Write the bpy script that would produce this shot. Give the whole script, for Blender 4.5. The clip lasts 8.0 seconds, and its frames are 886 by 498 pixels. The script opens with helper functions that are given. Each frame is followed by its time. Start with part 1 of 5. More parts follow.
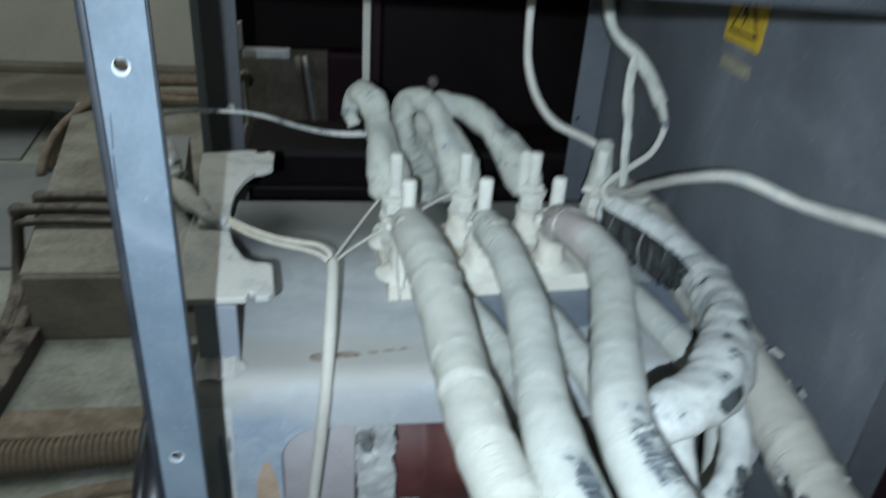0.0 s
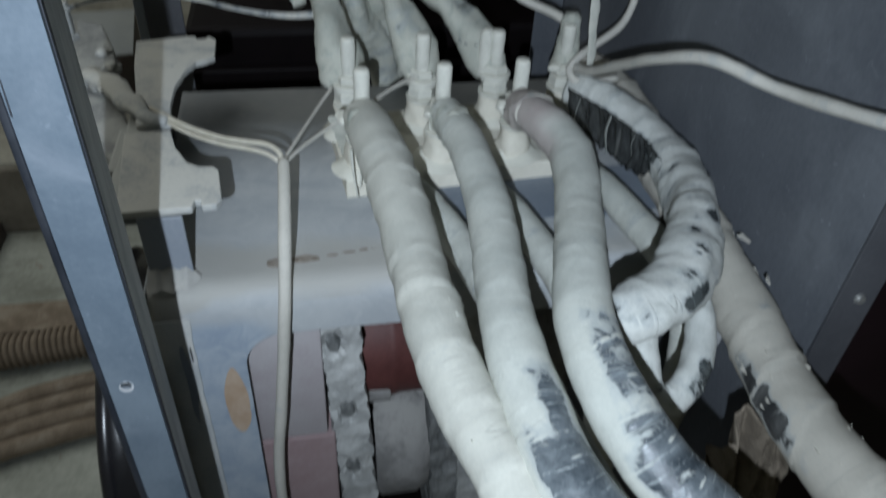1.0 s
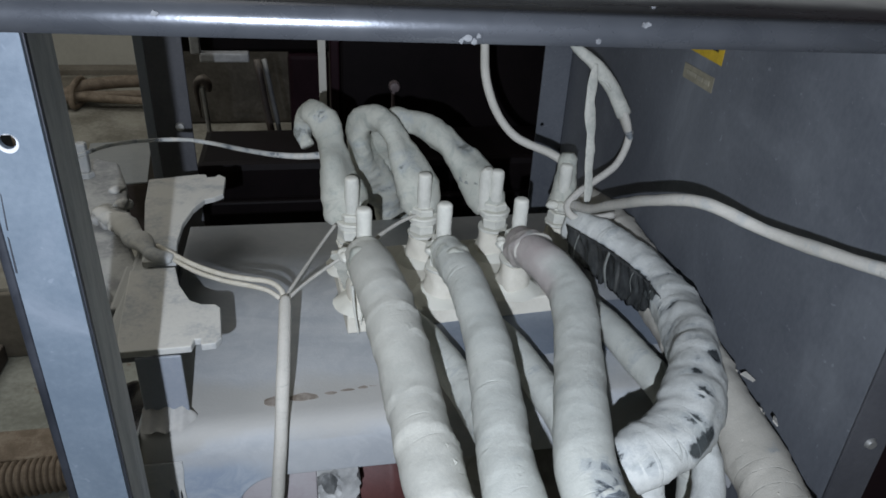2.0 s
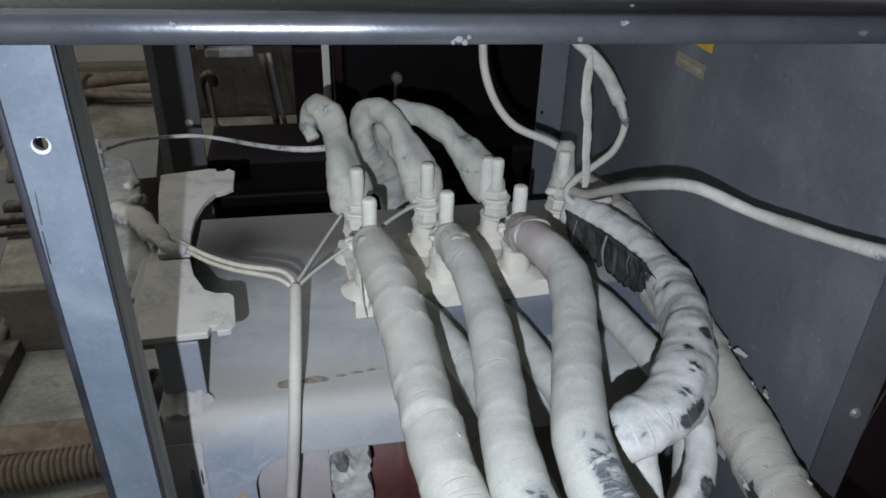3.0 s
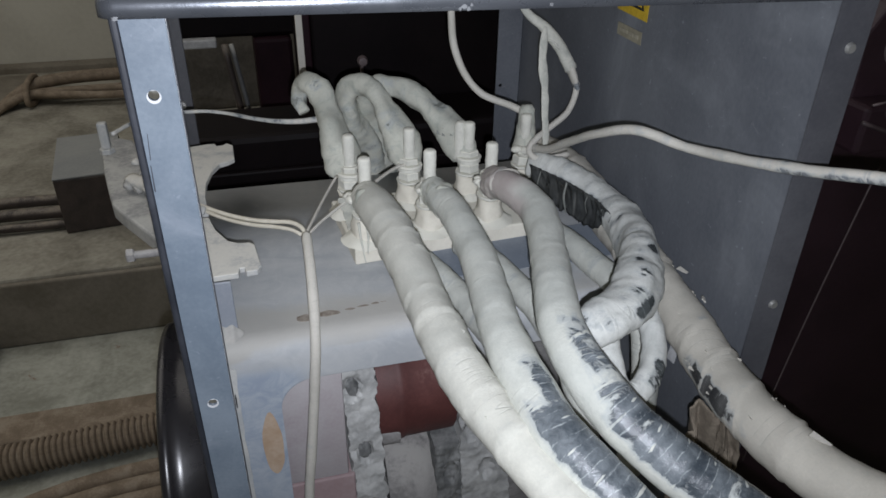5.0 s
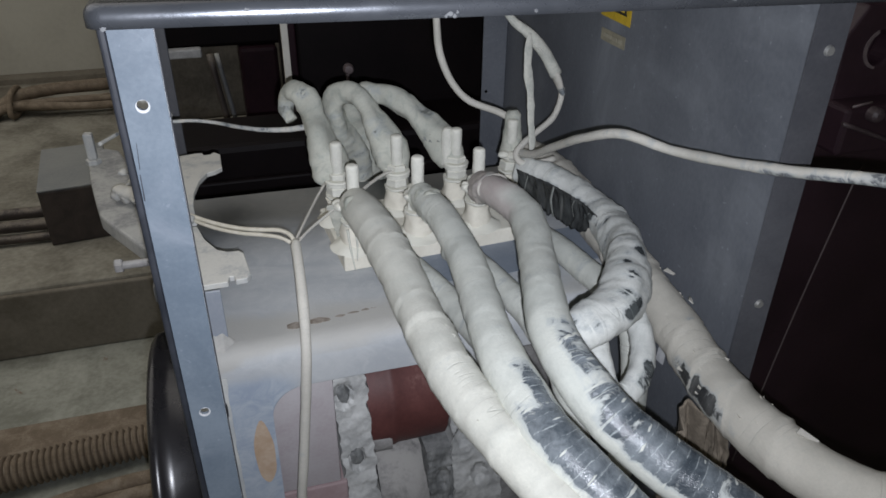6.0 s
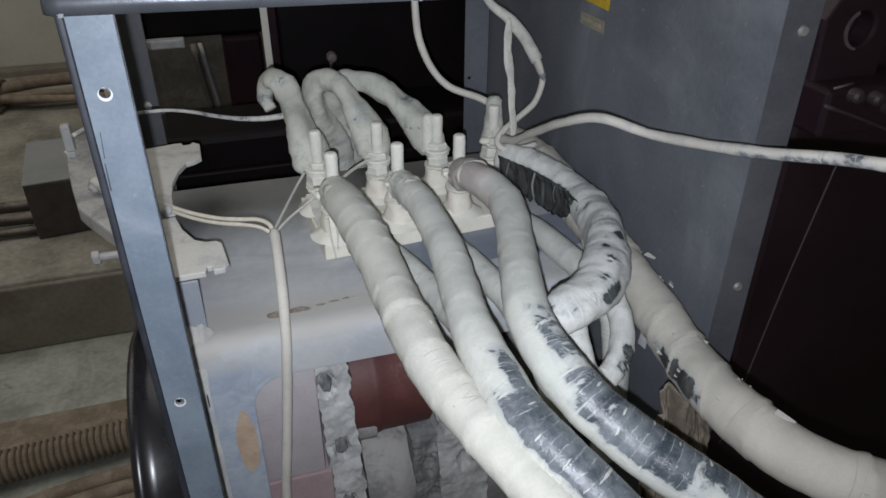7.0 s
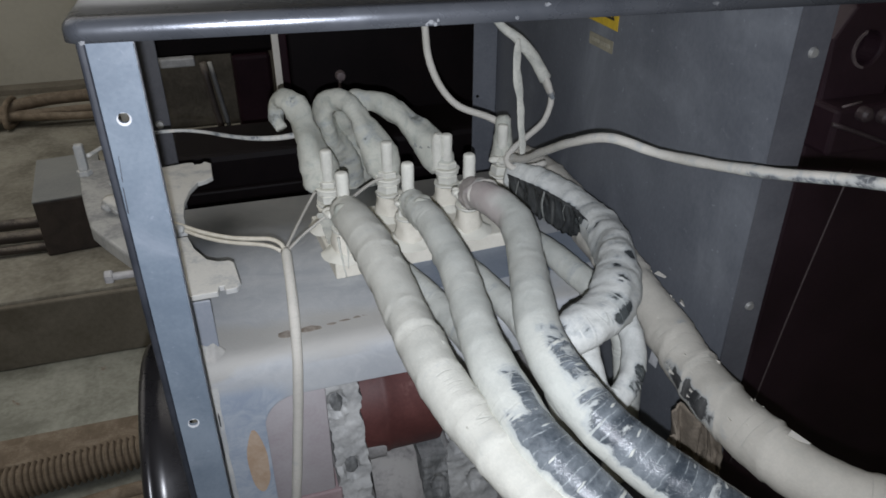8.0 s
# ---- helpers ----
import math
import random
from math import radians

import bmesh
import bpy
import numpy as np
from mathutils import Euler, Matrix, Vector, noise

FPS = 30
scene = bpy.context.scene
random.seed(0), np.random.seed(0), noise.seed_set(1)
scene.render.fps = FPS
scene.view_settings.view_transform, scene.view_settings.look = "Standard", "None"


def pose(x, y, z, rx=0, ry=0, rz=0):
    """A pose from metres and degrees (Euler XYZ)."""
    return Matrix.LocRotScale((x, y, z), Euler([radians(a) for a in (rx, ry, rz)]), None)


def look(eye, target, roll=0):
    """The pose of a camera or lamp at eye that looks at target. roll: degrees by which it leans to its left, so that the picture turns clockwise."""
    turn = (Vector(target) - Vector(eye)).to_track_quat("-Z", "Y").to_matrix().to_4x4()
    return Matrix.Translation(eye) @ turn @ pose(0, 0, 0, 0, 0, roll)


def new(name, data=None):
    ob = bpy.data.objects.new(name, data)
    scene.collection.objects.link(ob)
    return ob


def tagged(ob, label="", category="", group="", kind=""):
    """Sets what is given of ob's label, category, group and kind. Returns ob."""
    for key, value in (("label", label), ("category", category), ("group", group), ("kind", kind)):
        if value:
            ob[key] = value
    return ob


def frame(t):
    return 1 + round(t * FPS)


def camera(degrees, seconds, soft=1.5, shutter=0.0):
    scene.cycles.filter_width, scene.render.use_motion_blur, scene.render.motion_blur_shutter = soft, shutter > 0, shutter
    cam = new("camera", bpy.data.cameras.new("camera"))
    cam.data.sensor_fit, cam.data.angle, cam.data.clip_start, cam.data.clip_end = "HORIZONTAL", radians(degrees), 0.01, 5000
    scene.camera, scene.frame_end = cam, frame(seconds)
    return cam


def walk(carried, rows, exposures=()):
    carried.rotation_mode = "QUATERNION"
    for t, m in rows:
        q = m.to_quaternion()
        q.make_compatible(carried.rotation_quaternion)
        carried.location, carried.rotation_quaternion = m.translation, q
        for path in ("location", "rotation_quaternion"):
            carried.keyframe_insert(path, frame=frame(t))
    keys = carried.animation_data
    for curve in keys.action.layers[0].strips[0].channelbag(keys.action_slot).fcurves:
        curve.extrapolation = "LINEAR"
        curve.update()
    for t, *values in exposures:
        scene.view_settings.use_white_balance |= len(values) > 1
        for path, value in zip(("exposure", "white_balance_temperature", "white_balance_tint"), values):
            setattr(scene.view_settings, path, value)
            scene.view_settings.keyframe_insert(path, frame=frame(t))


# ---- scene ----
cam = camera(63.2, 8.0, soft=1.6, shutter=0.45)
PATH = [
    (0, (-0.145, -0.626, 1.367), (0.153, 1.111, 0.421), 4.2),
    (0.2, (-0.147, -0.606, 1.355), (0.082, 1.076, 0.297), 1.8),
    (0.5, (-0.136, -0.589, 1.361), (0.174, 1.046, 0.252), 3.4),
    (0.8, (-0.134, -0.595, 1.369), (0.224, 1.012, 0.233), 3.7),
    (1, (-0.127, -0.591, 1.374), (0.224, 0.931, 0.127), 3.7),
    (1.2, (-0.123, -0.585, 1.382), (0.172, 0.861, 0.032), 2.5),
    (1.5, (-0.123, -0.576, 1.39), (0.16, 0.981, 0.168), 1.7),
    (1.7, (-0.125, -0.579, 1.389), (0.205, 1.088, 0.335), 2.4),
    (2, (-0.122, -0.585, 1.388), (0.235, 1.124, 0.413), 3.1),
    (2.2, (-0.122, -0.59, 1.388), (0.233, 1.135, 0.439), 3.2),
    (3.3, (-0.123, -0.623, 1.405), (0.19, 1.063, 0.376), 0.8),
    (3.5, (-0.135, -0.637, 1.407), (0.159, 1.044, 0.365), 0.7),
    (4, (-0.163, -0.68, 1.407), (0.143, 0.981, 0.336), 0.5),
    (4.5, (-0.181, -0.705, 1.412), (0.261, 0.943, 0.369), 1.3),
    (4.7, (-0.183, -0.712, 1.414), (0.275, 0.94, 0.383), 1.2),
    (5.8, (-0.188, -0.721, 1.416), (0.303, 0.934, 0.405), 0.6),
    (6, (-0.187, -0.721, 1.416), (0.313, 0.934, 0.411), 0.6),
    (6.5, (-0.179, -0.725, 1.415), (0.325, 0.923, 0.399), 0.3),
    (7, (-0.173, -0.724, 1.413), (0.339, 0.911, 0.382), 0.1),
    (7.5, (-0.173, -0.722, 1.415), (0.354, 0.917, 0.398), 0.2),
    (8, (-0.178, -0.722, 1.418), (0.326, 0.938, 0.422), -0.2),
]
EXPOSURES = [
    (0.0, 0.44, 5700, 2), (0.5, 0.10, 5750, 3), (1.0, -0.03, 5850, 7), (1.5, -0.13, 5950, 12), (2.2, 0.20, 6050, 13), (3.5, 0.10, 6200, 15), (4.5, 0.11, 6350, 15), (8.0, 0.14, 6350, 15),
]
walk(cam, [(t, look(eye, target, roll)) for t, eye, target, roll in PATH], EXPOSURES)

# ---- world, lights ----
world = bpy.data.worlds.new("dim_room")
scene.world = world
world.use_nodes = True
world.node_tree.nodes["Background"].inputs[0].default_value = (0.55, 0.6, 0.7, 1)
world.node_tree.nodes["Background"].inputs[1].default_value = 0.02


def lamp(name, kind, m, energy, colour, size):
    data = bpy.data.lights.new(name, kind)
    data.energy, data.color = energy, colour
    if kind == "AREA":
        data.shape, data.size = "DISK", size
    else:
        data.shadow_soft_size = size
    ob = new(name, data)
    ob.matrix_world = m
    return ob


# the hand torch beside the lens, and the dim hall lamp overhead
torch = lamp("hand_torch", "AREA", look((-0.182, -0.738, 1.402), (0.065, 0.40, 0.93)), 2.42, (0.90, 0.95, 1.0), 0.007)
torch.data.spread = radians(118)
lamp("hall_lamp", "AREA", look((-1.7, 1.3, 2.95), (-1.4, 1.3, 0.0)), 30.0, (1.0, 0.97, 0.88), 3.4)

# ---- materials ----


def node(nt, kind, **inputs):
    n = nt.nodes.new(kind)
    for key, value in inputs.items():
        if key in ("operation", "blend_type", "data_type", "attribute_name", "noise_dimensions", "interpolation_type"):
            if key == "operation":
                n.operation = value
            elif key == "attribute_name":
                n.attribute_name = value
            elif key == "interpolation_type":
                n.interpolation_type = value
            elif key == "data_type":
                n.data_type = value
            continue
        k = key.replace("_", " ")
        sock = n.inputs[int(k[1:])] if k[0] == "i" and k[1:].isdigit() else n.inputs[k]
        if isinstance(value, bpy.types.NodeSocket):
            nt.links.new(value, sock)
        else:
            sock.default_value = value
    return n


def coords(nt, stretch=(1, 1, 1)):
    g = nt.nodes.new("ShaderNodeTexCoord")
    if stretch == (1, 1, 1):
        return g.outputs["Object"]
    return node(nt, "ShaderNodeMapping", Vector=g.outputs["Object"], Scale=stretch).outputs[0]


def noise_of(nt, vec, scale, detail=5.0, rough=0.6, warp=0.0):
    return node(nt, "ShaderNodeTexNoise", Vector=vec, Scale=scale, Detail=detail, Roughness=rough, Distortion=warp).outputs["Fac"]


def step_of(nt, value, low, high):
    return node(nt, "ShaderNodeMapRange", interpolation_type="SMOOTHSTEP", Value=value, From_Min=low, From_Max=high).outputs[0]


def math_of(nt, op, a, b):
    return node(nt, "ShaderNodeMath", operation=op, i0=a, i1=b).outputs[0]


def mix_of(nt, fac, a, b):
    n = nt.nodes.new("ShaderNodeMix")
    n.data_type = "RGBA"
    for sock, value in ((n.inputs[0], fac), (n.inputs[6], a), (n.inputs[7], b)):
        if isinstance(value, bpy.types.NodeSocket):
            nt.links.new(value, sock)
        else:
            sock.default_value = value if isinstance(value, float) else (*value[:3], 1)
    return n.outputs[2]


def fresh(name):
    m = bpy.data.materials.new(name)
    m.use_nodes = True
    nt = m.node_tree
    return m, nt, nt.nodes["Principled BSDF"]


def finish(nt, bsdf, colour, rough, metal, height, bump, dist=0.002):
    for key, value in (("Base Color", colour), ("Roughness", rough), ("Metallic", metal)):
        if isinstance(value, bpy.types.NodeSocket):
            nt.links.new(value, bsdf.inputs[key])
        elif key == "Base Color":
            bsdf.inputs[key].default_value = (*value[:3], 1)
        else:
            bsdf.inputs[key].default_value = value
    b = node(nt, "ShaderNodeBump", Strength=bump, Distance=dist, Height=height)
    nt.links.new(b.outputs[0], bsdf.inputs["Normal"])


DUST = (0.66, 0.65, 0.57)


def surface(name, a, b, scale=12.0, rough=0.6, metal=0.0, bump=0.3, fine=180.0, dust=0.0, dust_colour=DUST, rust=0.0,
            stretch=(1, 1, 1), dist=0.002, smear=0.0, speck=0.0):
    """Two tones in large patches, fine grain, dust that lies on what faces up, smears of dust, rust spots."""
    m, nt, bsdf = fresh(name)
    vec = coords(nt, stretch)
    large = noise_of(nt, vec, scale, 6, 0.62, 0.4)
    small = noise_of(nt, vec, fine, 3, 0.6)
    tone = math_of(nt, "ADD", math_of(nt, "MULTIPLY", large, 0.75), math_of(nt, "MULTIPLY", small, 0.25))
    colour = mix_of(nt, step_of(nt, tone, 0.32, 0.68), a, b)
    roughness = math_of(nt, "ADD", math_of(nt, "MULTIPLY", large, 0.25), rough - 0.12)
    if rust:
        spots = step_of(nt, noise_of(nt, vec, scale * 1.7, 8, 0.7, 0.8), 0.72 - rust * 0.3, 0.78 - rust * 0.3)
        colour = mix_of(nt, spots, colour, (0.2, 0.075, 0.03))
    if smear:
        s = step_of(nt, noise_of(nt, vec, scale * 0.8, 7, 0.65, 1.2), 0.66 - smear * 0.35, 0.9 - smear * 0.2)
        colour = mix_of(nt, math_of(nt, "MULTIPLY", s, 0.8), colour, dust_colour)
    if speck:
        dots = step_of(nt, noise_of(nt, coords(nt), 150, 2, 0.5), 0.70, 0.76)
        scuff = step_of(nt, noise_of(nt, coords(nt, (1, 1, 3.2)), 26, 8, 0.75, 1.6), 0.60, 0.72)
        colour = mix_of(nt, math_of(nt, "MULTIPLY", math_of(nt, "MAXIMUM", dots, scuff), speck), colour, tuple(min(0.8, c * 1.5) for c in dust_colour))
    if dust:
        geo = nt.nodes.new("ShaderNodeNewGeometry")
        up = node(nt, "ShaderNodeSeparateXYZ", Vector=geo.outputs["Normal"]).outputs[2]
        lie = math_of(nt, "MULTIPLY", step_of(nt, up, 0.15, 0.75),
                      step_of(nt, math_of(nt, "ADD", large, math_of(nt, "MULTIPLY", small, 0.3)), 0.85 - dust, 1.15 - dust))
        colour = mix_of(nt, lie, colour, dust_colour)
        roughness = math_of(nt, "MAXIMUM", roughness, math_of(nt, "MULTIPLY", lie, 0.92))
    finish(nt, bsdf, colour, roughness, metal, tone, bump, dist)
    return m


def wrapped(name, tape, dust_a, dust_b, gloss=0.3, grime=0.0, film_colour=(0.27, 0.30, 0.32)):
    """Tape under caked powder; the mesh's own 'wear' says where the powder has been rubbed off, 'seam' where the tape's
    edges lie and 'stain' where it has a reddish stain."""
    m, nt, bsdf = fresh(name)
    vec = coords(nt)
    wear = node(nt, "ShaderNodeAttribute", attribute_name="wear").outputs["Fac"]
    seam = node(nt, "ShaderNodeAttribute", attribute_name="seam").outputs["Fac"]
    stain = node(nt, "ShaderNodeAttribute", attribute_name="stain").outputs["Fac"]
    along = node(nt, "ShaderNodeAttribute", attribute_name="along").outputs["Fac"]
    way = node(nt, "ShaderNodeAttribute", attribute_name="way").outputs["Fac"]
    skew = node(nt, "ShaderNodeCombineXYZ", X=math_of(nt, "MULTIPLY", along, 75.0), Y=math_of(nt, "MULTIPLY", way, 0.13)).outputs[0]
    crease = noise_of(nt, skew, 1.0, 1, 0.5, 0.0)
    thread = math_of(nt, "SUBTRACT", 1.0, step_of(nt, math_of(nt, "ABSOLUTE", math_of(nt, "SUBTRACT", crease, 0.55), 0.0), 0.004, 0.020))
    patches = noise_of(nt, vec, 52, 9, 0.70, 1.1)
    cloud = noise_of(nt, vec, 17, 4, 0.6)
    grain = noise_of(nt, vec, 460, 3, 0.7)
    crust = noise_of(nt, vec, 150, 6, 0.72, 0.5)
    lean = math_of(nt, "ADD", math_of(nt, "MULTIPLY", math_of(nt, "SUBTRACT", patches, 0.5), 1.3), math_of(nt, "MULTIPLY", math_of(nt, "SUBTRACT", crease, 0.5), 0.8))
    held = math_of(nt, "MULTIPLY", step_of(nt, seam, 0.55, 0.95), math_of(nt, "MULTIPLY", step_of(nt, cloud, 0.36, 0.52), 0.8))
    held = math_of(nt, "MAXIMUM", held, math_of(nt, "MULTIPLY", thread, math_of(nt, "MULTIPLY", step_of(nt, patches, 0.46, 0.62), 0.34)))
    level = math_of(nt, "SUBTRACT", math_of(nt, "ADD", wear, lean), held)
    bare = step_of(nt, level, 0.44, 0.58)
    film = math_of(nt, "MULTIPLY", step_of(nt, math_of(nt, "ADD", math_of(nt, "MULTIPLY", crust, 0.35), math_of(nt, "ADD", math_of(nt, "MULTIPLY", cloud, 0.5), math_of(nt, "MULTIPLY", crease, 0.55))), 0.52, 0.86), 0.66)
    dust = mix_of(nt, step_of(nt, math_of(nt, "ADD", math_of(nt, "MULTIPLY", cloud, 0.75), math_of(nt, "MULTIPLY", grain, 0.25)), 0.32, 0.68), dust_a, dust_b)
    tone = node(nt, "ShaderNodeAttribute", attribute_name="tone").outputs["Fac"]
    dust = mix_of(nt, math_of(nt, "MULTIPLY", tone, 0.34), dust, tuple(0.66 * c for c in dust_a))
    thin = step_of(nt, level, 0.16, 0.46)
    dust = mix_of(nt, math_of(nt, "MULTIPLY", thin, 0.6), dust, (0.33, 0.36, 0.37))
    crack = math_of(nt, "SUBTRACT", 1.0, step_of(nt, math_of(nt, "ABSOLUTE", math_of(nt, "SUBTRACT", crease, 0.46), 0.0), 0.003, 0.016))
    crack = math_of(nt, "MULTIPLY", crack, step_of(nt, cloud, 0.48, 0.62))
    dust = mix_of(nt, math_of(nt, "MULTIPLY", crack, 0.26), dust, (0.29, 0.30, 0.28))
    dust = mix_of(nt, math_of(nt, "MULTIPLY", step_of(nt, noise_of(nt, vec, 85, 7, 0.75, 1.0), 0.50, 0.72), 0.18), dust, (0.31, 0.33, 0.32))
    dust = mix_of(nt, math_of(nt, "MULTIPLY", stain, math_of(nt, "ADD", 0.35, math_of(nt, "MULTIPLY", patches, 0.7))), dust, (0.40, 0.325, 0.315))
    if grime:
        dirt = step_of(nt, math_of(nt, "ADD", math_of(nt, "MULTIPLY", noise_of(nt, vec, 40, 7, 0.72, 1.4), 0.8), math_of(nt, "MULTIPLY", crust, 0.25)), 0.50, 0.68)
        dust = mix_of(nt, math_of(nt, "MULTIPLY", dirt, grime), dust, (0.26, 0.29, 0.26))
    swing = math_of(nt, "ADD", math_of(nt, "MULTIPLY", along, 760.0), math_of(nt, "ADD", math_of(nt, "MULTIPLY", way, 0.55), math_of(nt, "MULTIPLY", cloud, 13.0)))
    line = step_of(nt, math_of(nt, "SINE", swing, 0.0), 0.90, 1.0)
    line = math_of(nt, "MULTIPLY", line, step_of(nt, math_of(nt, "ADD", math_of(nt, "MULTIPLY", patches, 0.7), math_of(nt, "MULTIPLY", crust, 0.3)), 0.44, 0.60))
    tape_colour = mix_of(nt, film, tape, film_colour)
    tape_colour = mix_of(nt, math_of(nt, "MULTIPLY", line, 0.62), tape_colour, tuple(min(0.5, 1.7 * c) for c in film_colour))
    colour = mix_of(nt, bare, dust, tape_colour)
    roughness = math_of(nt, "ADD", 0.93, math_of(nt, "MULTIPLY", bare, gloss - 0.93))
    folds = math_of(nt, "MULTIPLY", seam, math_of(nt, "MULTIPLY", cloud, 0.8))
    height = math_of(nt, "ADD", math_of(nt, "MULTIPLY", math_of(nt, "ADD", math_of(nt, "ADD", grain, crust), math_of(nt, "ADD", folds, math_of(nt, "MULTIPLY", crease, 1.2))), 0.32), math_of(nt, "MULTIPLY", math_of(nt, "SUBTRACT", math_of(nt, "SUBTRACT", patches, bare), math_of(nt, "MULTIPLY", crack, 0.5)), 0.55))
    finish(nt, bsdf, colour, roughness, 0.0, height, 0.6, 0.0017)
    return m


def plain(name, colour, rough, metal=0.0):
    m, nt, bsdf = fresh(name)
    vec = coords(nt)
    n = noise_of(nt, vec, 90, 5, 0.6)
    dark = tuple(c * 0.75 for c in colour[:3])
    finish(nt, bsdf, mix_of(nt, step_of(nt, n, 0.3, 0.7), dark, colour), rough, metal, n, 0.15, 0.001)
    return m


def drifted(name, a, b, drift, smear_colour):
    """Dusty paint: pale smears of two sizes, and a drift of beige dust where the mesh's own 'drift' lies."""
    m, nt, bsdf = fresh(name)
    vec = coords(nt)
    broad = noise_of(nt, coords(nt, (0.7, 1.6, 1)), 9, 6, 0.65, 0.8)
    mid = noise_of(nt, vec, 34, 7, 0.7, 1.2)
    fine = noise_of(nt, vec, 330, 3, 0.65)
    colour = mix_of(nt, step_of(nt, math_of(nt, "ADD", math_of(nt, "MULTIPLY", broad, 0.7), math_of(nt, "MULTIPLY", mid, 0.3)), 0.34, 0.64), a, b)
    colour = mix_of(nt, math_of(nt, "MULTIPLY", step_of(nt, math_of(nt, "ADD", mid, math_of(nt, "MULTIPLY", fine, 0.2)), 0.55, 0.85), 0.6), colour, smear_colour)
    lay = node(nt, "ShaderNodeAttribute", attribute_name="drift").outputs["Fac"]
    heap = step_of(nt, math_of(nt, "ADD", lay, math_of(nt, "MULTIPLY", math_of(nt, "SUBTRACT", broad, 0.5), 1.1)), 0.25, 0.75)
    colour = mix_of(nt, math_of(nt, "MULTIPLY", heap, 0.7), colour, drift)
    blue = node(nt, "ShaderNodeAttribute", attribute_name="bluing").outputs["Fac"]
    washed = step_of(nt, math_of(nt, "ADD", blue, math_of(nt, "MULTIPLY", math_of(nt, "SUBTRACT", mid, 0.5), 0.9)), 0.2, 0.8)
    colour = mix_of(nt, math_of(nt, "MULTIPLY", washed, 0.85), colour, mix_of(nt, step_of(nt, mid, 0.35, 0.7), (0.25, 0.305, 0.385), (0.37, 0.415, 0.465)))
    finish(nt, bsdf, colour, math_of(nt, "ADD", 0.52, math_of(nt, "MULTIPLY", mid, 0.4)), 0.0, math_of(nt, "ADD", math_of(nt, "MULTIPLY", mid, 0.6), fine), 0.22, 0.0015)
    return m


def lid_paint(name):
    """Satin dark paint: dust lies on the top but has been wiped off along the front edge, where a dark reflection is
    painted.
    """
    m, nt, bsdf = fresh(name)
    vec = coords(nt)
    broad = noise_of(nt, coords(nt, (0.5, 1, 1)), 12, 4, 0.55, 0.3)
    mid = noise_of(nt, coords(nt, (0.6, 1, 1)), 55, 5, 0.6, 0.5)
    fine = noise_of(nt, vec, 420, 3, 0.65)
    geo = nt.nodes.new("ShaderNodeNewGeometry")
    up = node(nt, "ShaderNodeSeparateXYZ", Vector=geo.outputs["Normal"]).outputs[2]
    back = node(nt, "ShaderNodeSeparateXYZ", Vector=geo.outputs["Position"]).outputs[1]
    paint = mix_of(nt, step_of(nt, math_of(nt, "ADD", math_of(nt, "MULTIPLY", broad, 0.7), math_of(nt, "MULTIPLY", mid, 0.3)), 0.30, 0.70), (0.066, 0.072, 0.083), (0.115, 0.122, 0.135))
    wiped = math_of(nt, "ADD", back, math_of(nt, "MULTIPLY", math_of(nt, "SUBTRACT", broad, 0.5), 0.03))
    dust = math_of(nt, "MULTIPLY", step_of(nt, up, 0.75, 0.98), step_of(nt, wiped, -0.280, -0.235))
    # band along the front edge: a dark reflection painted into the colour
    rubbed = math_of(nt, "MULTIPLY", step_of(nt, up, 0.80, 0.99), math_of(nt, "SUBTRACT", 1.0, step_of(nt, wiped, -0.296, -0.282)))
    colour = mix_of(nt, math_of(nt, "MULTIPLY", rubbed, 0.85), paint, (0.03, 0.032, 0.038))
    colour = mix_of(nt, dust, colour, mix_of(nt, step_of(nt, mid, 0.3, 0.7), (0.42, 0.43, 0.43), (0.52, 0.525, 0.515)))
    scuff = step_of(nt, noise_of(nt, vec, 70, 7, 0.7, 0.8), 0.66, 0.76)
    colour = mix_of(nt, math_of(nt, "MULTIPLY", scuff, 0.3), colour, (0.26, 0.27, 0.28))
    rough = math_of(nt, "ADD", math_of(nt, "MULTIPLY", dust, 0.55), math_of(nt, "ADD", 0.20, math_of(nt, "MULTIPLY", mid, 0.16)))
    finish(nt, bsdf, colour, rough, math_of(nt, "SUBTRACT", 0.55, math_of(nt, "MULTIPLY", dust, 0.55)), math_of(nt, "ADD", math_of(nt, "MULTIPLY", mid, 0.6), math_of(nt, "MULTIPLY", fine, 0.3)), 0.12, 0.0015)
    return m


